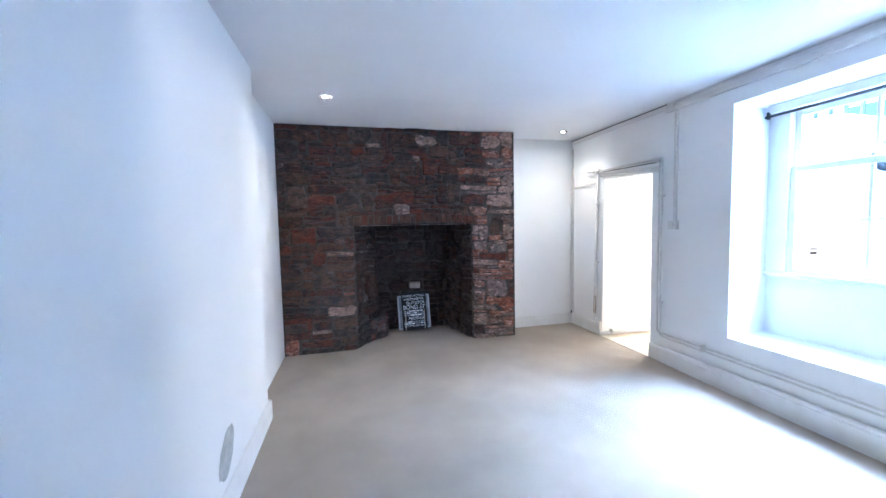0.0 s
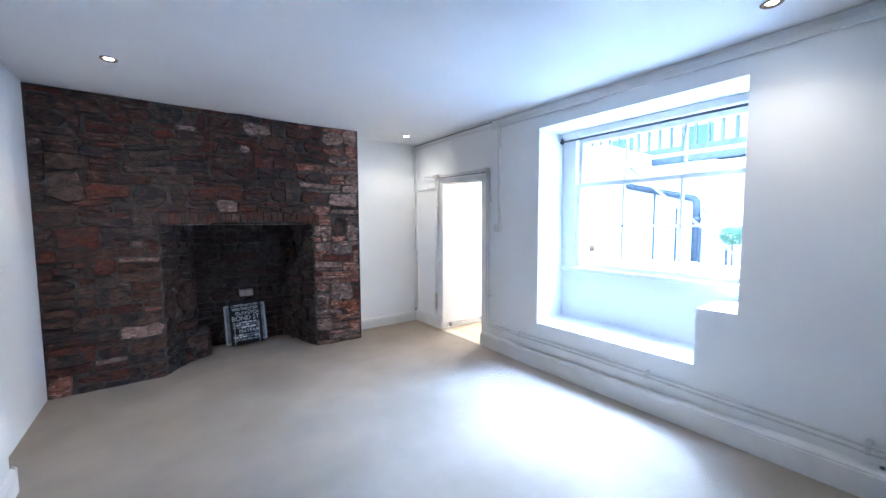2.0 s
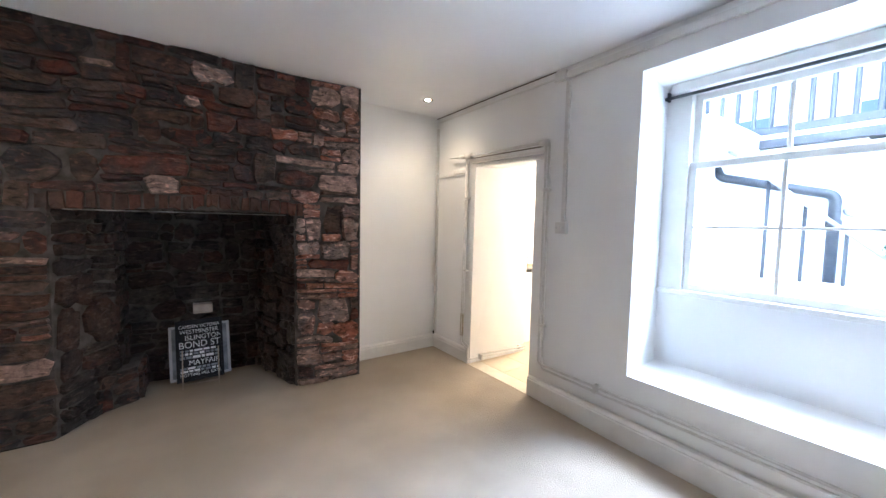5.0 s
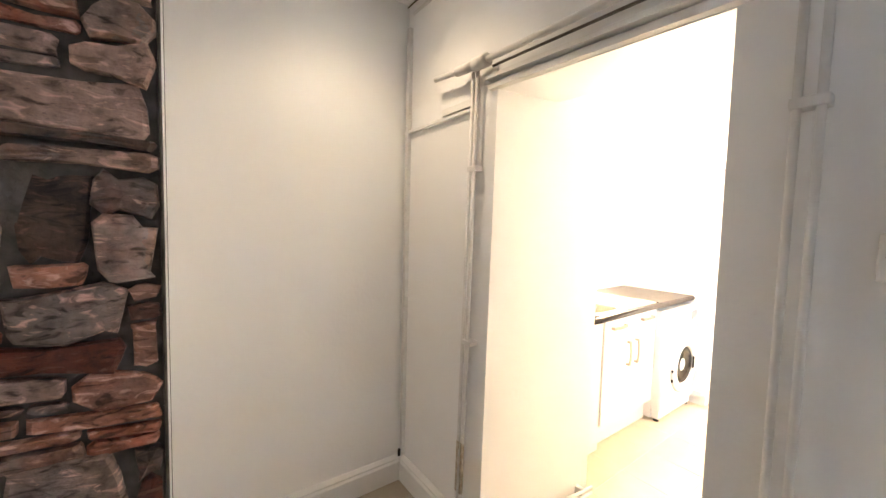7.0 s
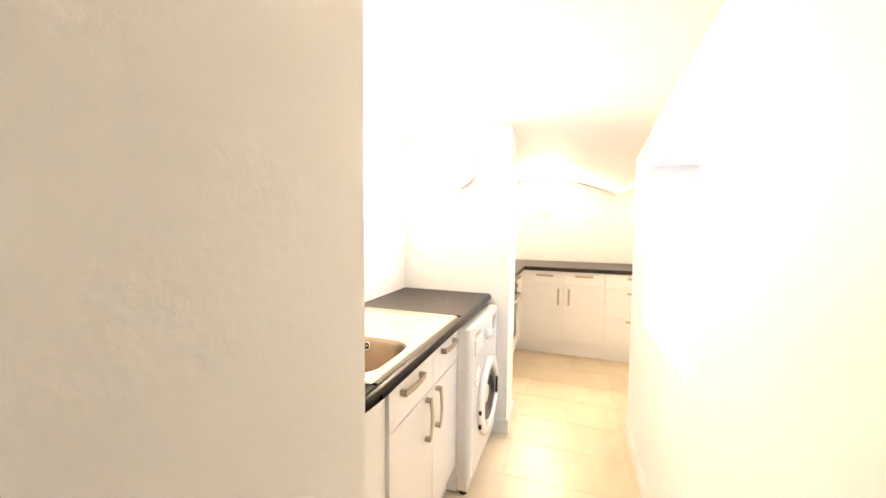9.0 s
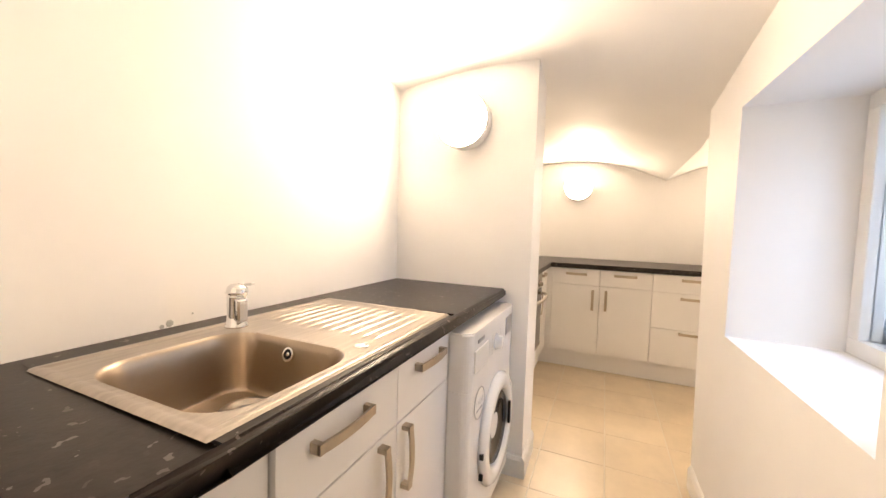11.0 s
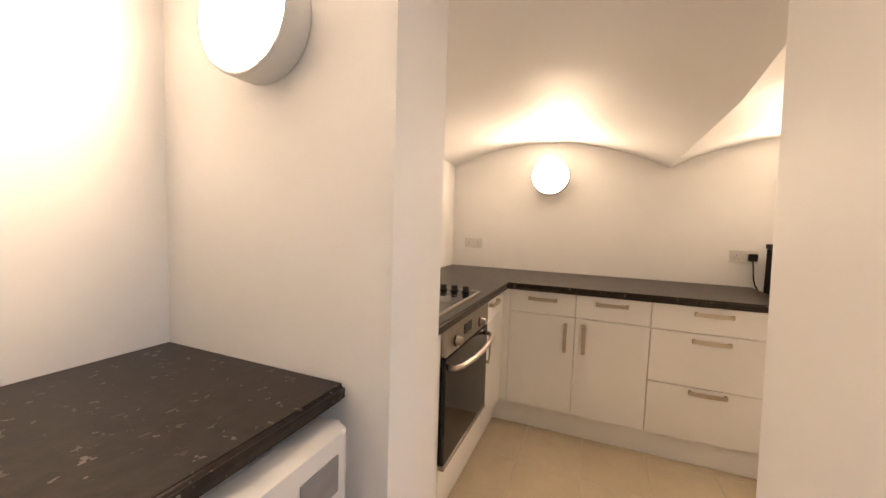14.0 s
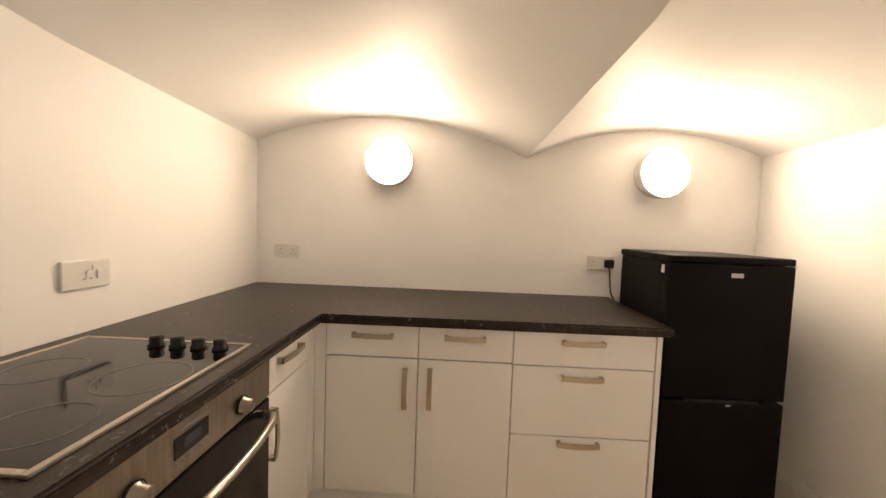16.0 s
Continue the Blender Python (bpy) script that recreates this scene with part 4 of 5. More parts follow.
def worktop(name, bm, at, label):
    t = thing(name, at, label, "worktop")
    part("slab", bm, WORKTOP, t)
    return t


bm = prism(bmesh.new(), [(5.993, YK1 - 0.003), (XK - 0.002, YK1 - 0.003), (XK - 0.002, 3.578), (7.305, 3.578), (7.305, 4.992), (5.993, 4.992)], 0.869, 0.908)
edges = [e for e in bm.edges if all((abs(v.co.x - 7.305) < 1e-4 or abs(v.co.y - 4.992) < 1e-4 or (abs(v.co.y - 3.578) < 1e-4)) for v in e.verts) and abs(e.verts[0].co.z - e.verts[1].co.z) < 1e-4 and abs(e.verts[0].co.x + e.verts[1].co.x - 12.3) > 0.0]
bmesh.ops.bevel(bm, geom=edges, offset=0.009, segments=3, affect="EDGES")
for v in bm.verts:
    v.co.z += 0.0115 * (v.co.x - 6.0)
worktop("kitchen_worktop", bm, (7.6, 5.2, 0.886), "dark speckled L-shaped laminate worktop")

# ---- oven and hob ----
ov = thing("oven", (6.63, 5.3, 0.28), "built-in stainless steel electric oven with black glass door", "oven")
part("body", boxed(6.345, 6.922, 5.03, 5.55, 0.305, 0.880), GREY, ov)
part("control_panel", boxed(6.345, 6.922, 5.000, 5.029, 0.758, 0.882, 0.004), OVEN_STEEL, ov, "brushed steel control panel")
dr = part("door", boxed(6.345, 6.922, 5.000, 5.029, 0.325, 0.752, 0.004), GLASSTOP, ov, "black glass oven door")
part("door_trim", boxed(6.345, 6.922, 4.997, 5.02, 0.305, 0.324, 0.002), OVEN_STEEL, dr)
bm = bmesh.new()
hp = [(6.375, 4.999), (6.378, 4.975), (6.42, 4.955), (6.52, 4.940), (6.634, 4.936), (6.75, 4.940), (6.85, 4.955), (6.892, 4.975), (6.895, 4.999)]
tube(bm, [(x, y, 0.712) for x, y in hp], 0.011, 10)
part("handle", bm, STEEL, dr, "bowed steel oven handle", True)
for x in (6.447, 6.775):
    k = part("knob", turned(bmesh.new(), (x, 4.9995, 0.800), (0, -1, 0), [(0, 0), (0.021, 0), (0.021, 0.006), (0.0175, 0.008), (0.0165, 0.026), (0.014, 0.029), (0, 0.029)], 28), OVEN_STEEL, ov, "steel control knob", True)
    part("collar", ring_shape(bmesh.new(), (x, 4.9998, 0.800), (0, -1, 0), 0.0205, 0.0245, 0.005, 28), BLACK, k)
cl = part("clock", boxed(6.542, 6.643, 4.9975, 5.001, 0.798, 0.842, 0.001), BLACK, ov, "dark clock panel")
part("display", boxed(6.567, 6.617, 4.9965, 4.998, 0.812, 0.832), LCD, cl)
for k in range(6):
    part("button", turned(bmesh.new(), (6.548 + 0.018 * k, 4.9998, 0.786), (0, -1, 0), [(0, 0), (0.004, 0), (0.003, 0.003), (0, 0.003)], 10), GREY, ov)
part("badge", boxed(6.565, 6.62, 4.9985, 5.0, 0.850, 0.854), GREY, ov)
of = thing("oven_filler", (6.63, 5.02, 0.16), "white filler panel under the oven", "filler panel")
part("panel", boxed(6.345, 6.922, FY, FY + 0.018, 0.16, 0.302, 0.002), UNIT, of)

hb = thing("hob", (6.61, 5.29, 0.91), "black ceramic hob with steel rim and four knobs", "hob")
bm = bmesh.new()
for a in ((6.322, 6.893, 5.038, 5.050), (6.322, 6.893, 5.528, 5.540), (6.322, 6.334, 5.0505, 5.5275), (6.881, 6.893, 5.0505, 5.5275)):
    box(bm, *a, 0.9105, 0.9185, 0.002)
part("rim", bm, STEEL, hb, "brushed steel rim")
part("glass", boxed(6.3345, 6.8805, 5.0505, 5.5275, 0.9105, 0.9165), GLASSTOP, hb, "black ceramic glass")
for x, y, r in ((6.645, 5.150, 0.095), (6.655, 5.400, 0.080), (6.445, 5.165, 0.080), (6.450, 5.410, 0.095)):
    part("cooking_zone", ring_shape(bmesh.new(), (x, y, 0.9163), (0, 0, 1), r - 0.005, r, 0.0008, 48), RING, hb)
for y in (5.283, 5.222, 5.161, 5.099):
    part("knob", turned(bmesh.new(), (6.838, y, 0.9165), (0, 0, 1), [(0, 0), (0.020, 0), (0.021, 0.006), (0.0165, 0.009), (0.0175, 0.026), (0.015, 0.030), (0, 0.030)], 24), BLACK, hb, "black plastic knob", True)

for o in hb.children_recursive:
    for v in o.data.vertices:
        v.co.z += 0.0115 * (v.co.x + hb.location.x - 6.0) - 0.002

# ---- fridge ----
fr = thing("fridge_freezer", (7.64, 3.30, 0), "black under-height fridge freezer beside the worktop end", "fridge")
part("body", boxed(7.462, 7.875, 3.045, 3.548, 0.03, 1.177, 0.006), FRIDGE, fr)
part("top", boxed(7.418, 7.88, 3.039, 3.554, 1.178, 1.208, 0.008), FRIDGE, fr)
d1 = part("door", boxed(7.415, 7.460, 3.040, 3.553, 0.600, 1.175, 0.009), FRIDGE, fr)
d2 = part("door", boxed(7.415, 7.460, 3.040, 3.553, 0.05, 0.588, 0.009), FRIDGE, fr)
part("grip", boxed(7.410, 7.43, 3.15, 3.46, 0.588, 0.599, 0.003), BLACK, d2)
part("badge", boxed(7.4125, 7.4155, 3.252, 3.300, 1.122, 1.140, 0.001), FRAME_SILVER, d1, "small silver badge")
part("badge", boxed(7.4125, 7.4155, 3.262, 3.282, 0.573, 0.579, 0.001), FRAME_SILVER, d2, "tiny silver badge")
part("hinge_cap", boxed(7.455, 7.474, 3.5485, 3.556, 1.128, 1.162, 0.002), PLASTIC, fr, "white plastic hinge cap")
part("hinge_cap", boxed(7.425, 7.45, 3.033, 3.041, 1.170, 1.182, 0.002), PLASTIC, fr, "white plastic hinge cap")
for y in (3.10, 3.51):
    part("foot", turned(bmesh.new(), (7.50, y, 0), (0, 0, 1), [(0, 0), (0.018, 0), (0.018, 0.03), (0, 0.03)], 12), BLACK, fr)


def socket(name, face, a0, a1, z0, z1, d, label, gangs=2, wide=False):
    s = thing(name, (d, (a0 + a1) / 2, z0) if face == "W" else ((a0 + a1) / 2, d, z0), label, "socket", "wall sockets")
    part("plate", span(face, a0, a1, d - 0.012, d, z0, z1, 0.004), PLASTIC, s)
    zc, w = (z0 + z1) / 2, a1 - a0
    for k in range(gangs):
        c = a0 + w * (k + 0.5) / gangs
        for da, dz, hw, hh in ((0, 0.012, 0.0025, 0.005), (-0.011, -0.010, 0.004, 0.002), (0.011, -0.010, 0.004, 0.002)):
            part("pin_hole", span(face, c + da - hw, c + da + hw, d - 0.0128, d - 0.0115, zc + dz - hh - 0.005, zc + dz + hh - 0.005), GREY, s)
        part("rocker", span(face, c + 0.014, c + 0.022, d - 0.0155, d - 0.011, zc + 0.012, zc + 0.027, 0.0015), PLASTIC, s)
    return s


socket("wall_socket", "W", 5.348, 5.495, 1.081, 1.159, XK, "white plastic double wall socket above the worktop")
socket("wall_socket", "W", 3.568, 3.714, 1.081, 1.159, XK, "white plastic double wall socket with a black plug")
s = socket("cooker_switch", "S", 6.872, 7.022, 1.058, 1.146, YK1, "white cooker switch with socket above the hob", 1)
part("red_rocker", boxed(6.975, 6.992, YK1 - 0.0165, YK1 - 0.011, 1.085, 1.115, 0.002), PLASTIC, s)
part("rocker_plate", boxed(6.94, 6.958, YK1 - 0.0165, YK1 - 0.011, 1.090, 1.112, 0.002), PLASTIC, s)
pg = thing("plug", (7.90, 3.60, 1.11), "black mains plug with its cable hanging", "plug")
part("plug_body", boxed(7.889, 7.927, 3.578, 3.624, 1.095, 1.142, 0.010), BLACK, pg)
part("cable", tube(bmesh.new(), [(7.906, 3.601, 1.10), (7.904, 3.596, 1.06), (7.90, 3.592, 0.99), (7.91, 3.578, 0.945), (7.912, 3.566, 0.930), (7.912, 3.56, 0.86)], 0.0038, 8), BLACK, pg, smooth=True)


def bulkhead(at, axis, label):
    b = thing("bulkhead_lamp", at, label, "wall lamp", "round wall lamps")
    part("base", turned(bmesh.new(), at, axis, [(0, 0), (0.130, 0), (0.134, 0.006), (0.136, 0.066), (0.133, 0.074), (0.127, 0.074), (0.126, 0.058), (0, 0.058)], 48), PLASTIC, b, "white plastic base ring", True)
    part("diffuser", turned(bmesh.new(), at, axis, [(0.1252, 0.064), (0.1255, 0.071), (0.119, 0.077), (0.104, 0.0815), (0.07, 0.0855), (0.035, 0.0875), (0, 0.088)], 48), OPAL, b, "glowing opal diffuser", True)


bulkhead((XK, 4.835, 1.640), (-1, 0, 0), "round opal bulkhead lamp glowing under the vault")
bulkhead((XK, 3.352, 1.622), (-1, 0, 0), "round opal bulkhead lamp glowing above the fridge")
bulkhead((5.725, 5.225, 1.712), (-1, 0, 0), "round opal bulkhead lamp glowing on the pier")

# small chips in the paint behind the tap
for cx, cz, cr in ((4.575, 0.920, 0.010), (4.556, 0.915, 0.006), (4.634, 0.935, 0.003)):
    bm = turned(bmesh.new(), (cx, YK1, cz), (0, -1, 0), [(0, 0), (cr, 0), (cr * 0.9, 0.0012), (0, 0.0012)], 7)
    structure("trim_paint_chip", bm, PATCH, "small chip of flaked paint above the worktop", "paint chip")

# ---- utility recess: sink run ----
UG = 4.765
cabinet("S", 4.392, UG, FY, 0.56, (("drawer", 4.392, UG, 0.70, 0.866, 4.55, 0.803, False), ("door", 4.392, UG, 0.16, 0.697, UG - 0.075, 0.60, True)), "white sink cabinet with false drawer over door", "utility cabinets", top=0.72)
cabinet("S", UG + 0.001, 5.092, FY, 0.56, (("drawer", UG + 0.001, 5.092, 0.70, 0.866, 4.938, 0.815, False), ("door", UG + 0.001, 5.092, 0.16, 0.697, UG + 0.035, 0.60, True)), "narrow white cabinet beside the washing machine", "utility cabinets")
# Added front panel replaces the cabinet's side panel, which came out too dark.
ue = thing("sink_side_stand_in", (4.18, 5.03, 0), "front panel standing in for the sink cabinet side", "filler panel")
part("panel", boxed(3.976, 4.390, FY + 0.012, FY + 0.030, 0.003, 0.869, 0.002), UNIT, ue)
up = thing("utility_plinth", (4.7, 5.08, 0), "white plinth board under the sink cabinets", "plinth")
part("board", boxed(4.392, 5.092, 5.070, 5.085, 0.003, 0.152, 0.001), UNIT, up)

SX0, SX1, SY0, SY1 = 4.283, 5.092, 5.018, 5.520
BX0, BX1, BY0, BY1 = 4.315, 4.650, 5.050, 5.435
bm = bmesh.new()
for a in ((3.972, SX0 + 0.01, 4.992, YK1 - 0.003), (SX1 - 0.01, 5.722, 4.992, YK1 - 0.003), (SX0 + 0.01, SX1 - 0.01, 4.992, SY0 + 0.01), (SX0 + 0.01, SX1 - 0.01, SY1 - 0.01, YK1 - 0.003)):
    box(bm, *a, 0.871, 0.910)
bmesh.ops.remove_doubles(bm, verts=bm.verts, dist=1e-5)
edges = [e for e in bm.edges if all(abs(v.co.y - 4.992) < 1e-4 for v in e.verts) and abs(e.verts[0].co.z - e.verts[1].co.z) < 1e-4]
bmesh.ops.bevel(bm, geom=edges, offset=0.009, segments=3, affect="EDGES")
worktop("utility_worktop", bm, (4.85, 5.3, 0.871), "dark speckled laminate worktop with an inset sink")


def smooth_step(a, b, v):
    t = max(0.0, min(1.0, (v - a) / (b - a)))
    return t * t * (3 - 2 * t)


def sink_height(x, y):
    edge = min(x - SX0, SX1 - x, y - SY0, SY1 - y)
    z = 0.9105 + 0.005 * smooth_step(0, 0.006, edge) - 0.003 * smooth_step(0.014, 0.024, edge)
    cx, cy, hx, hy, r = (BX0 + BX1) / 2, (BY0 + BY1) / 2, (BX1 - BX0) / 2, (BY1 - BY0) / 2, 0.085
    qx, qy = abs(x - cx) - hx + r, abs(y - cy) - hy + r
    d = r - math.hypot(max(qx, 0), max(qy, 0)) - min(max(qx, qy), 0)
    if d > 0:
        z -= 0.006 * smooth_step(0.0, 0.010, d) + 0.135 * smooth_step(0.006, 0.034, d) + 0.014 * smooth_step(0.034, 0.15, d)
    dx = min(x - 4.725, 5.062 - x)
    if dx > 0 and 5.065 < y < 5.485:
        inside = smooth_step(0, 0.03, dx) * smooth_step(0, 0.02, min(y - 5.065, 5.485 - y))
        ridge = max(0.0, math.cos((y - 5.085) / 0.0365 * 2 * math.pi)) ** 26
        z += inside * (-0.002 + 0.0034 * ridge * smooth_step(0.01, 0.06, dx))
    return z


sk = thing("sink", (4.69, 5.27, 0.91), "stainless steel inset sink with ridged drainer", "sink")
def in_bowl(x, y):
    qx, qy = abs(x - (BX0 + BX1) / 2) - (BX1 - BX0) / 2 + 0.085, abs(y - (BY0 + BY1) / 2) - (BY1 - BY0) / 2 + 0.085
    return 0.085 - math.hypot(max(qx, 0), max(qy, 0)) - min(max(qx, qy), 0) > 0.003


xs = sorted({round(SX0 + (BX1 + 0.03 - SX0) * k / 96, 5) for k in range(97)} | {round(BX1 + 0.03 + (SX1 - BX1 - 0.03) * k / 30, 5) for k in range(31)})
ys = [SY0 + (SY1 - SY0) * k / 260 for k in range(261)]
for name, want, mat, label in (("bowl", True, BOWL, "darker, browner brushed steel bowl"), ("drainer", False, STEEL, "brushed steel rim and ridged drainer")):
    bm = bmesh.new()
    made = {}
    for i in range(len(xs) - 1):
        for k in range(260):
            if in_bowl((xs[i] + xs[i + 1]) / 2, (ys[k] + ys[k + 1]) / 2) == want:
                quad = []
                for p, q in ((i, k), (i + 1, k), (i + 1, k + 1), (i, k + 1)):
                    if (p, q) not in made:
                        made[p, q] = bm.verts.new((xs[p], ys[q], sink_height(xs[p], ys[q])))
                    quad.append(made[p, q])
                bm.faces.new(quad)
    part(name, bm, mat, sk, label, True)
waste_z = max(sink_height(4.55 + 0.057 * math.cos(k), 5.285 + 0.057 * math.sin(k)) for k in range(7)) - 0.001
part("waste", turned(bmesh.new(), (4.55, 5.285, waste_z), (0, 0, 1), [(0.026, 0.0012), (0.034, 0.002), (0.039, 0.007), (0.044, 0.0085), (0.052, 0.0075), (0.058, 0.003), (0.058, 0)], 40), STEEL, sk, "round waste fitting", True)
part("strainer", turned(bmesh.new(), (4.55, 5.285, waste_z), (0, 0, 1), [(0.0265, 0.0011), (0.018, 0.0018), (0.012, 0.0012), (0, 0.0012)], 32), GREY, sk, "dark strainer in the waste", True)
part("overflow", turned(bmesh.new(), (4.634, 5.245, 0.880), (-1, 0, 0.3), [(0, 0.004), (0.012, 0.004), (0.012, -0.004)], 20), BLACK, sk, "dark overflow hole", True)
part("overflow_ring", ring_shape(bmesh.new(), Vector((4.634, 5.245, 0.880)) - 0.003 * Vector((-1, 0, 0.3)), (-1, 0, 0.3), 0.012, 0.0165, 0.0085, 24), CHROME, sk, "chrome overflow ring")
part("overflow_screw", turned(bmesh.new(), (4.6305, 5.245, 0.8815), (-1, 0, 0.3), [(0.005, 0), (0.0045, 0.0015), (0, 0.002)], 12), CHROME, sk)
part("tap_hole_cover", turned(bmesh.new(), (4.688, 5.075, 0.912), (0, 0, 1), [(0.018, 0), (0.0185, 0.002), (0.015, 0.004), (0, 0.005)], 24), CHROME, sk, "chrome blanking disc", True)
ps = thing("sink_plug", (4.42, 5.40, sink_height(4.42, 5.40)), "black rubber sink plug lying in the bowl", "plug")
part("plug_disc", turned(bmesh.new(), (4.42, 5.40, sink_height(4.42, 5.40) - 0.001), (0, 0, 1), [(0, 0), (0.024, 0), (0.027, 0.01), (0.02, 0.016), (0.006, 0.018), (0, 0.018)], 20), BLACK, ps, smooth=True)

tp2 = thing("mixer_tap", (4.66, 5.462, 0.912), "chrome single-lever mixer tap", "tap")
part("column", turned(bmesh.new(), (4.660, 5.462, 0.912), (0, 0, 1), [(0, 0), (0.029, 0), (0.029, 0.005), (0.0250, 0.009), (0.0235, 0.030), (0.0235, 0.082), (0.0245, 0.085), (0, 0.086)], 32), CHROME, tp2, smooth=True)
part("cap", turned(bmesh.new(), (4.660, 5.462, 0.9985), (0.10, -0.12, 1), [(0, 0), (0.0255, 0), (0.0265, 0.006), (0.0255, 0.018), (0.019, 0.026), (0.008, 0.029), (0, 0.0295)], 32), CHROME, tp2, "domed lever cap", True)
bm = bmesh.new()
for x, w, z in ((4.664, 0.013, 1.022), (4.690, 0.010, 1.021), (4.703, 0.007, 1.019)):
    ring = [bm.verts.new((x, 5.452 + s_ * w, z + h)) for s_, h in ((-1, 0), (1, 0), (0.8, 0.006), (-0.8, 0.006))]
    if x > 4.67:
        for i in range(4):
            bm.faces.new((last[i], last[(i + 1) % 4], ring[(i + 1) % 4], ring[i]))
    else:
        bm.faces.new(ring)
    last = ring
bm.faces.new(last[::-1])
bmesh.ops.recalc_face_normals(bm, faces=bm.faces)
part("lever", bm, CHROME, tp2)
bm = boxed(-0.0135, 0.0135, -0.040, 0.0, 0.018, 0.080, 0.006, 3)
bmesh.ops.transform(bm, matrix=pose(4.660, 5.462, 0.912, 0, 0, -16), verts=bm.verts)
part("spout", bm, CHROME, tp2, smooth=False)

DX, DY = 0.034, -0.010
wm = thing("washing_machine", (5.35, 5.25, 0), "white front-loading washing machine under the worktop", "washing machine")
part("body", boxed(5.053, 5.647, 5.0265, 5.56, 0.02, 0.850, 0.006), ENAMEL, wm)
def rounded_front(y0, y1, radius):
    """A plan with two rounded front corners."""
    arc = [math.pi / 2 * k / 6 for k in range(7)]
    left = [(5.052 + radius - radius * math.cos(t), y0 + radius - radius * math.sin(t)) for t in arc]
    right = [(5.648 - radius + radius * math.sin(t), y0 + radius - radius * math.cos(t)) for t in arc]
    return [(5.052, y1)] + left + right + [(5.648, y1)]


bm = prism(bmesh.new(), rounded_front(4.950, 5.0255, 0.034), 0.6555, 0.852)
top_edges = [e for e in bm.edges if all(v.co.z > 0.85 for v in e.verts) and not all(v.co.y > 5.02 for v in e.verts)]
bmesh.ops.bevel(bm, geom=top_edges, offset=0.007, segments=3, affect="EDGES")
cpn = part("control_panel", bm, ENAMEL, wm)
part("front_panel", prism(bmesh.new(), rounded_front(4.952, 5.0255, 0.034), 0.10, 0.654), ENAMEL, wm)
part("kick_panel", boxed(5.066, 5.634, 4.975, 5.0255, 0.022, 0.097, 0.003), ENAMEL, wm)
part("drawer", boxed(5.085, 5.235, 4.944, 4.951, 0.715, 0.790, 0.003), PLASTIC, cpn, "detergent drawer")
part("lettering_bar", boxed(5.12, 5.19, 4.9475, 4.9505, 0.808, 0.820), GREY, cpn)
part("dial", turned(bmesh.new(), (5.355, 4.950, 0.752), (0, -1, 0), [(0, 0), (0.032, 0), (0.032, 0.006), (0.026, 0.008), (0.023, 0.026), (0, 0.028)], 28), ENAMEL, cpn, "round programme dial", True)
for k in range(6):
    for s in (-1, 1):
        part("mark", boxed(5.355 + s * 0.052 - 0.008, 5.355 + s * 0.052 + 0.008, 4.9490, 4.9505, 0.718 + 0.014 * k, 0.7195 + 0.014 * k), GREY, cpn)
part("display", boxed(5.50, 5.60, 4.947, 4.951, 0.74, 0.815, 0.002), GREY, cpn, "grey display window")
door = part("porthole", turned(bmesh.new(), (5.385, 4.956, 0.395), (0, -1, 0), [(0.150, -0.0), (0.215, 0.0), (0.218, 0.014), (0.205, 0.030), (0.170, 0.034), (0.150, 0.024), (0.146, 0.004), (0.150, 0)], 56), ENAMEL, wm, "round white door ring", True)
part("glass", turned(bmesh.new(), (5.385, 4.956, 0.395), (0, -1, 0), [(0.1465, 0.006), (0.135, 0.020), (0.10, 0.012), (0.05, 0.004), (0, 0.002)], 48), PORTHOLE, door, "dark porthole glass", True)
part("latch", boxed(5.516, 5.530, 4.918, 4.930, 0.345, 0.445, 0.004), BLACK, door, "dark door grip")
for z in (0.30, 0.375):
    part("hinge", boxed(5.166, 5.176, 4.93, 4.945, z, z + 0.022, 0.002), BLACK, door)
st = part("sticker", turned(bmesh.new(), (5.165, 4.9518, 0.585), (0, -1, 0), [(0, 0), (0.058, 0), (0.058, 0.0012), (0, 0.0012)], 36), PLASTIC, wm, "round guarantee sticker")
part("sticker_ring", ring_shape(bmesh.new(), (5.165, 4.9506, 0.585), (0, -1, 0), 0.053, 0.057, 0.0008, 36), GREY, st)
lettering("sticker_text", "1 YEAR", 0.026, Matrix.Translation((5.165, 4.9500, 0.588)) @ pose(0, 0, 0, 90, 0, 0), GREY, st)
part("sticker_bar", boxed(5.132, 5.198, 4.9500, 4.9507, 0.560, 0.566), GREY, st)
for x in (5.09, 5.61):
    for y in (5.0, 5.52):
        part("foot", turned(bmesh.new(), (x, y, 0), (0, 0, 1), [(0, 0), (0.02, 0), (0.02, 0.02), (0, 0.02)], 12), BLACK, wm)

for o in wm.children_recursive:
    o.data.transform(Matrix.Translation((DX, DY, 0)))

# ---- floor tiles ----
PX, PY = 0.333, 0.324
bm = boxed(-PX / 2 + 0.002, PX / 2 - 0.002, -PY / 2 + 0.002, PY / 2 - 0.002, -0.008, 0.0, 0.0015, 1)
bmesh.ops.recalc_face_normals(bm, faces=bm.faces)
tile_mesh = bpy.data.meshes.new("tile")
bm.to_mesh(tile_mesh)
bm.free()
tile_mesh.materials.append(TILE)
for i in range(-9, 6):
    for j in range(-7, 4):
        x, y = 6.1645 + PX * i, 4.672 + PY * j
        if x < 3.0 or y < 2.6 or y > 5.6 or (y < 3.9 and x < 6.0):
            continue
        if x - PX / 2 < 3.2:
            continue
        t = new("tile", tile_mesh)
        t.location, t.parent = (x, y, 0), bed
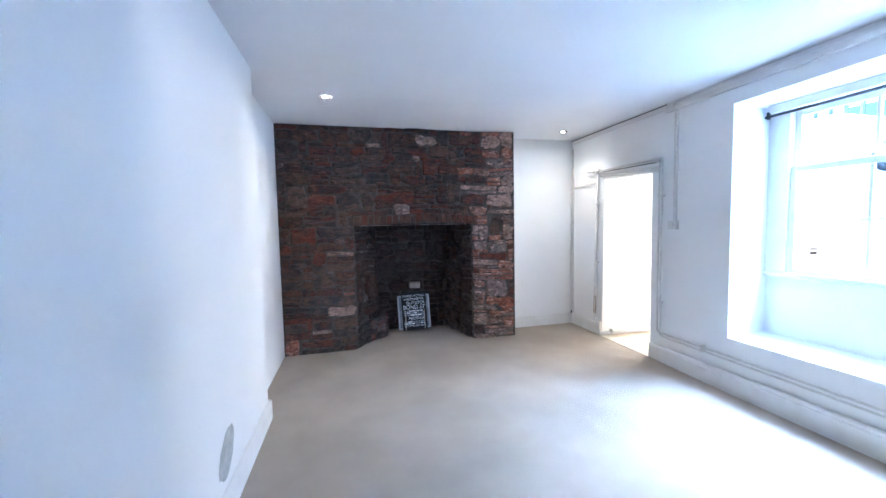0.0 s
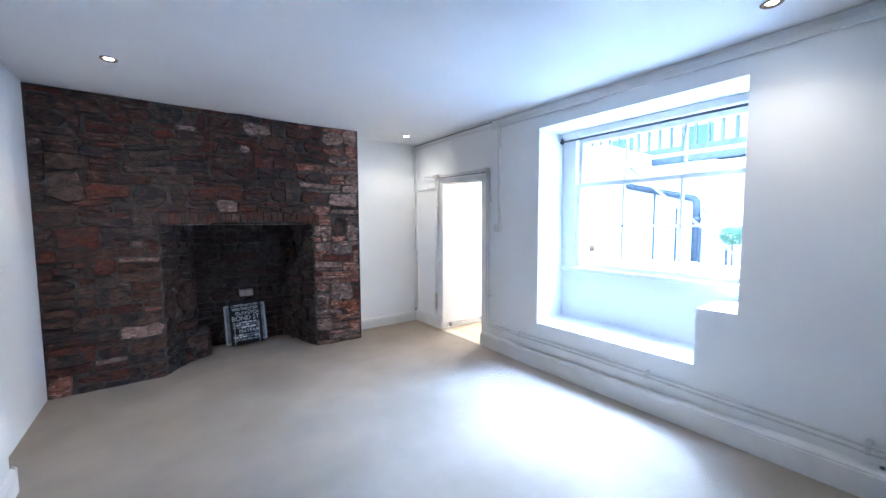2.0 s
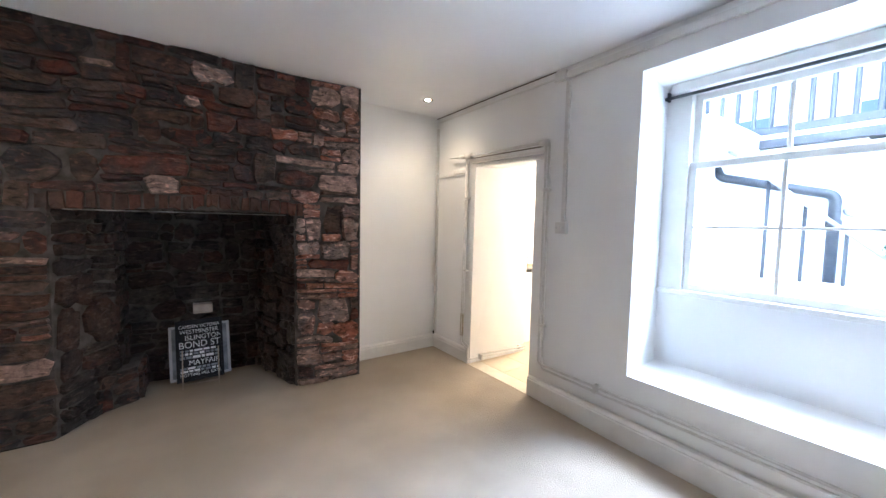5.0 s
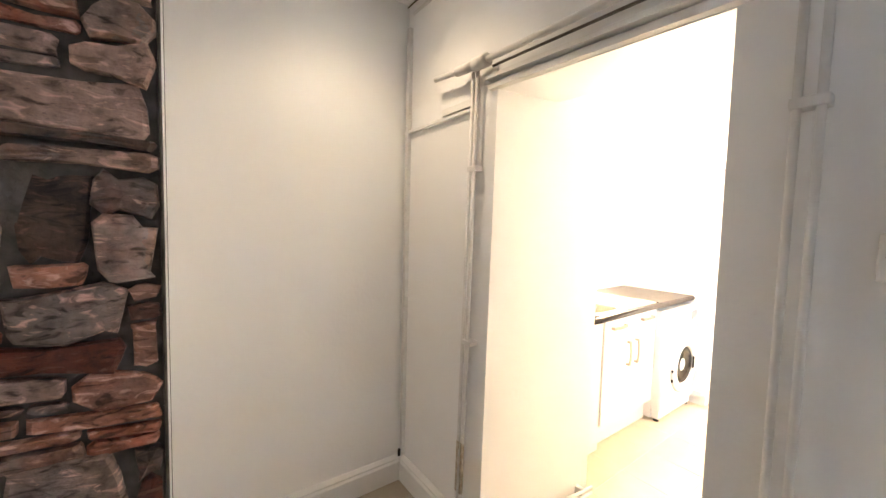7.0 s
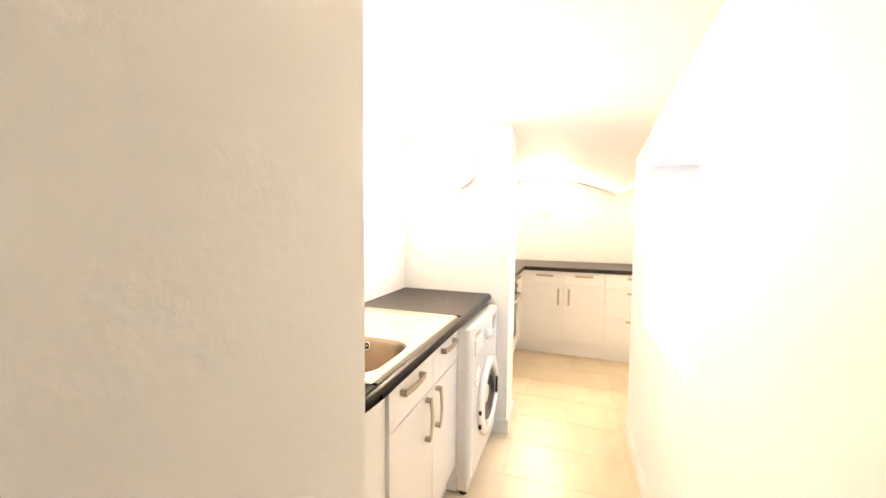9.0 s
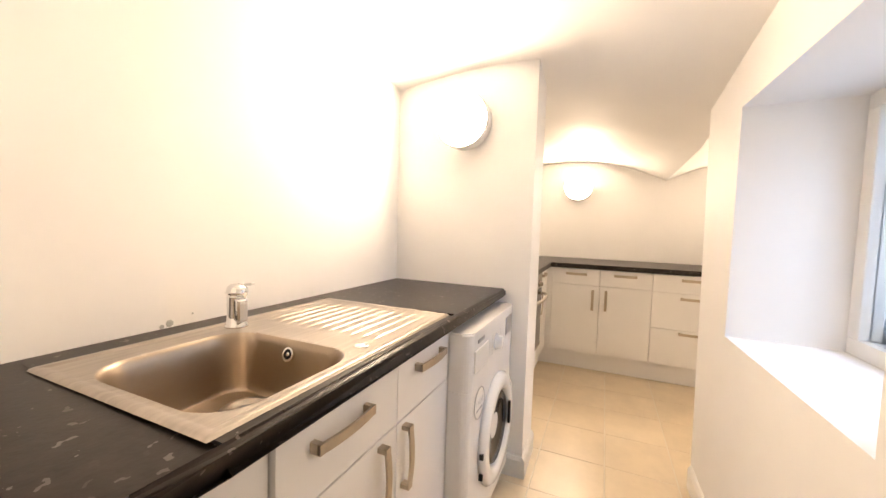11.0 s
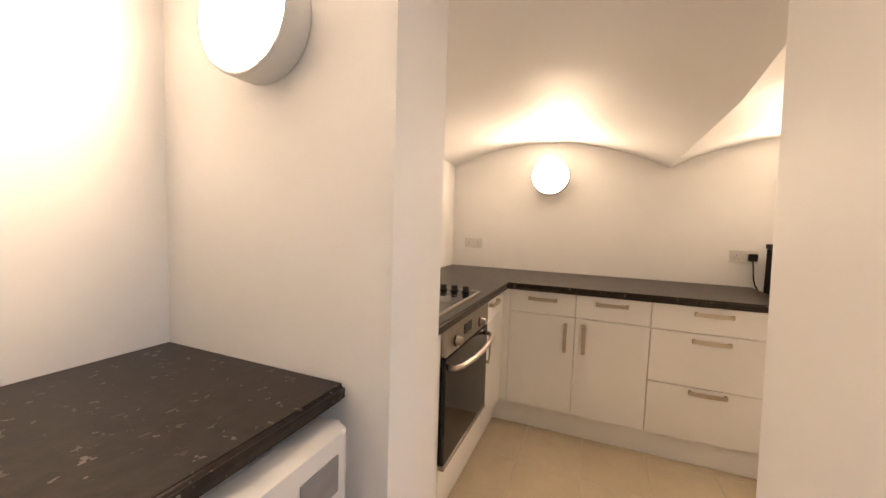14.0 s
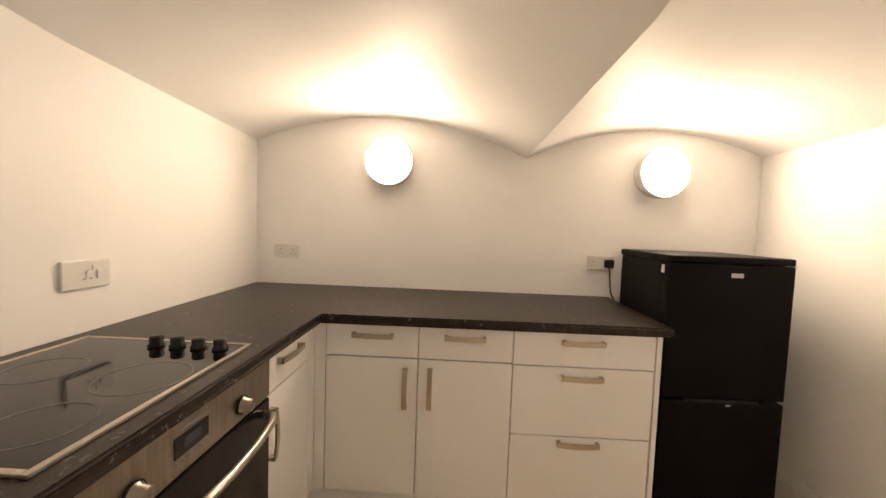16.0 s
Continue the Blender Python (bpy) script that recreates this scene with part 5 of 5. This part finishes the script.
structure("trim_threshold", boxed(3.17, 3.30, 4.085, 4.862, -0.01, 0.003, 0.002), GROUT, "pale threshold strip in the doorway", "threshold")


# ---- rubble stones ----
def wobble(u, v):
    p = Vector((u * 1.5, v * 1.5, 0.3))
    return v + 0.040 * noise.noise(p) + 0.020 * noise.noise(p * 3.7)


def stone_mesh(rng, u0, u1, v0, v1, place, depth, low, high, cut=(0.12, 0.32), ends=(-9, 9)):
    """One stone: an uneven outline, a proud face and a rounded shoulder."""
    g = 0.0055
    u0, u1, v0, v1 = u0 + g, u1 - g, v0 + g, v1 - g
    w, h = u1 - u0, v1 - v0
    c = min(w, h) * rng.uniform(*cut)
    ring = [(u0 + c, v0), ((u0 + u1) / 2, v0), (u1 - c, v0), (u1, v0 + c), (u1, v1 - c), (u1 - c, v1), ((u0 + u1) / 2, v1), (u0 + c, v1), (u0, v1 - c), (u0, v0 + c)]
    j = min(w, h) * 0.15
    ring = [(a + rng.uniform(-j, j), b + rng.uniform(-j, j)) for a, b in ring]
    ring = [(max(ends[0], min(ends[1], a)), b) for a, b in ring]
    cu, cv = (u0 + u1) / 2, (v0 + v1) / 2
    tilt, lean = rng.uniform(-0.06, 0.06), rng.uniform(-0.08, 0.08)
    verts, faces, n = [], [], len(ring)
    for s, d in ((1.0, -0.012), (0.985, depth * 0.6), (0.90, depth)):
        for a, b in ring:
            a2, b2 = cu + (a - cu) * s, cv + (b - cv) * s
            off = d + ((a2 - cu) * tilt + (b2 - cv) * lean + rng.uniform(-0.006, 0.006) if d > 0 else 0)
            verts.append(place(a2, max(low, min(high, wobble(a2, b2))), off))
    verts.append(place(cu, max(low, min(high, wobble(cu, cv))), depth + rng.uniform(-0.003, 0.006)))
    for k in range(2):
        for i in range(n):
            q = (i + 1) % n
            faces.append((k * n + i, k * n + q, (k + 1) * n + q, (k + 1) * n + i))
    faces += [(2 * n + i, 2 * n + (i + 1) % n, 3 * n) for i in range(n)]
    return verts, faces


def lay(parent, rng, rows, spans, place, mat, low, high, lens=(0.08, 0.40), depth=(0.006, 0.042), name="stone"):
    """Lays rough courses; spans(v0, v1) gives the stretches of a course."""
    taken = []
    count = 0
    for r, (v0, v1) in enumerate(rows):
        nxt = rows[r + 1] if r + 1 < len(rows) else None
        used, taken = taken, []
        for a, b in spans(v0, v1):
            u = a
            while u < b - 1e-6:
                block = next((t for t in used if t[0] <= u + 1e-6 < t[1]), None)
                if block:
                    u = block[1]
                    continue
                stop = min([b] + [t[0] for t in used if t[0] > u + 1e-6])
                w = rng.uniform(*lens) * (1.25 if v1 - v0 > 0.1 else 0.9)
                if stop - u - w < 0.08:
                    w = stop - u
                w = min(w, stop - u)
                top = v1
                if nxt and rng.random() < 0.20 and w < 0.30 and any(s0 <= u and u + w <= s1 for s0, s1 in spans(*nxt)):
                    top = nxt[1]
                    taken.append((u, u + w))
                pieces = [(v0, top)]
                if top == v1 and v1 - v0 > 0.085 and rng.random() < 0.30:
                    m = v0 + (v1 - v0) * rng.uniform(0.38, 0.62)
                    pieces = [(v0, m), (m, v1)]
                for p0, p1 in pieces:
                    vs, fs = stone_mesh(rng, u, u + w, p0, p1, place, rng.uniform(*depth), low, high, ends=(spans(v0, v1)[0][0], spans(v0, v1)[-1][1]))
                    me = bpy.data.meshes.new(name)
                    me.from_pydata(vs, [], fs)
                    me.materials.append(mat(u + w / 2, count) if callable(mat) else mat)
                    ob = new(name, me)
                    ob.parent = parent
                    count += 1
                u += w
    return count


def courses(rng, v0, v1, lo=0.042, hi=0.135):
    cuts = [v0]
    while cuts[-1] < v1 - hi:
        cuts.append(cuts[-1] + rng.uniform(lo, hi))
    cuts.append(v1)
    return list(zip(cuts, cuts[1:]))


rng = random.Random(21)
rows = courses(rng, 0.0, FZ) + [(FZ, FZ + 0.115)] + courses(rng, FZ + 0.115, ZC)


def front_spans(v0, v1):
    if v1 <= FZ + 1e-6:
        return [(-0.655, FX0), (FX1, 2.136)]
    if v0 < FZ + 0.1:
        return [(-0.655, 0.09), (1.66, 2.136)]
    return [(-0.655, 2.136)]


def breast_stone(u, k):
    """Weathered tan stone prevails towards the alcove, partly painted-in light; darker stone elsewhere."""
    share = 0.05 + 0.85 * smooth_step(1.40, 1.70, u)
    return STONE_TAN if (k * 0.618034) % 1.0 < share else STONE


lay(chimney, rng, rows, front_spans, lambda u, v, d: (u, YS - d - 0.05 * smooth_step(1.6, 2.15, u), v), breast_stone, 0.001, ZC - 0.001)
u = 0.09
while u < 1.655:
    w = min(rng.uniform(0.055, 0.085), 1.66 - u)
    rise = 0.018 * math.sin(math.pi * (u - 0.09) / 1.57)
    vs, fs = stone_mesh(rng, u, u + w, FZ + rise, FZ + 0.112 + rise * 0.5, lambda a, b, d: (a, YS - d, b), rng.uniform(0.012, 0.022), FZ - 0.02, ZC, (0.03, 0.08))
    me = bpy.data.meshes.new("brick")
    me.from_pydata(vs, [], fs)
    me.materials.append(BRICK)
    new("brick", me).parent = chimney
    u += w
lt = structure("trim_lintel", boxed(0.22, 1.52, 5.234, 5.30, FZ - 0.002, FZ + 0.004, 0.002), LINTEL_MORTAR, "pale mortar edge under the fireplace arch", "lintel")

# Dark strip stands in for the thin shadow where the stones end.
structure("trim_breast_edge", boxed(2.137, 2.146, 5.188, 5.214, 0.002, ZC - 0.002, 0.004), MORTAR, "dark strip painting the shadow line down the chimney breast corner", "trim")
structure("wall_breast_return", boxed(2.1365, 2.149, 5.215, 5.531, 0.002, ZC - 0.002), WALL, "white painted side of the chimney breast", "wall")
box_rows = courses(random.Random(4), 0.0, 2.1, 0.07, 0.15)


def panel(ax, ay, bx, by):
    a, b = Vector((ax, ay, 0)), Vector((bx, by, 0))
    way = (b - a).normalized()
    out = Vector((way.y, -way.x, 0))
    return (b - a).length, lambda u, v, d: tuple(a + way * u + out * d + Vector((0, 0, v)))


firebox = structure("wall_firebox", boxed(0.43, 1.41, YB + 0.0, YB + 0.015, 0, 2.05), MORTAR, "soot-blackened rubble stone inside the fireplace", "stone wall")
for seg, seed in (((0.42, YB, 1.42, YB), 11), ((0.16, 5.27, 0.40, 5.66), 12), ((0.40, 5.66, 0.42, YB), 13), ((1.42, YB, 1.46, 5.80), 14), ((1.46, 5.80, 1.60, 5.27), 15)):
    n, place = panel(*seg)
    lay(firebox, random.Random(seed), box_rows, lambda a, b, n=n: [(0.0, n)], place, SOOT, 0.001, 2.05, (0.10, 0.28), (0.015, 0.05))
for seg, seed in (((0.30, 5.50, 0.52, 5.64), 31), ((0.52, 5.64, 0.54, YB - 0.02), 32)):
    n, place = panel(*seg)
    lay(firebox, random.Random(seed), [(0.0, 0.09), (0.09, 0.17), (0.17, 0.27)], lambda a, b, n=n: [(0.0, n)], place, STONE, 0.001, 0.268, (0.10, 0.22), (0.01, 0.03))
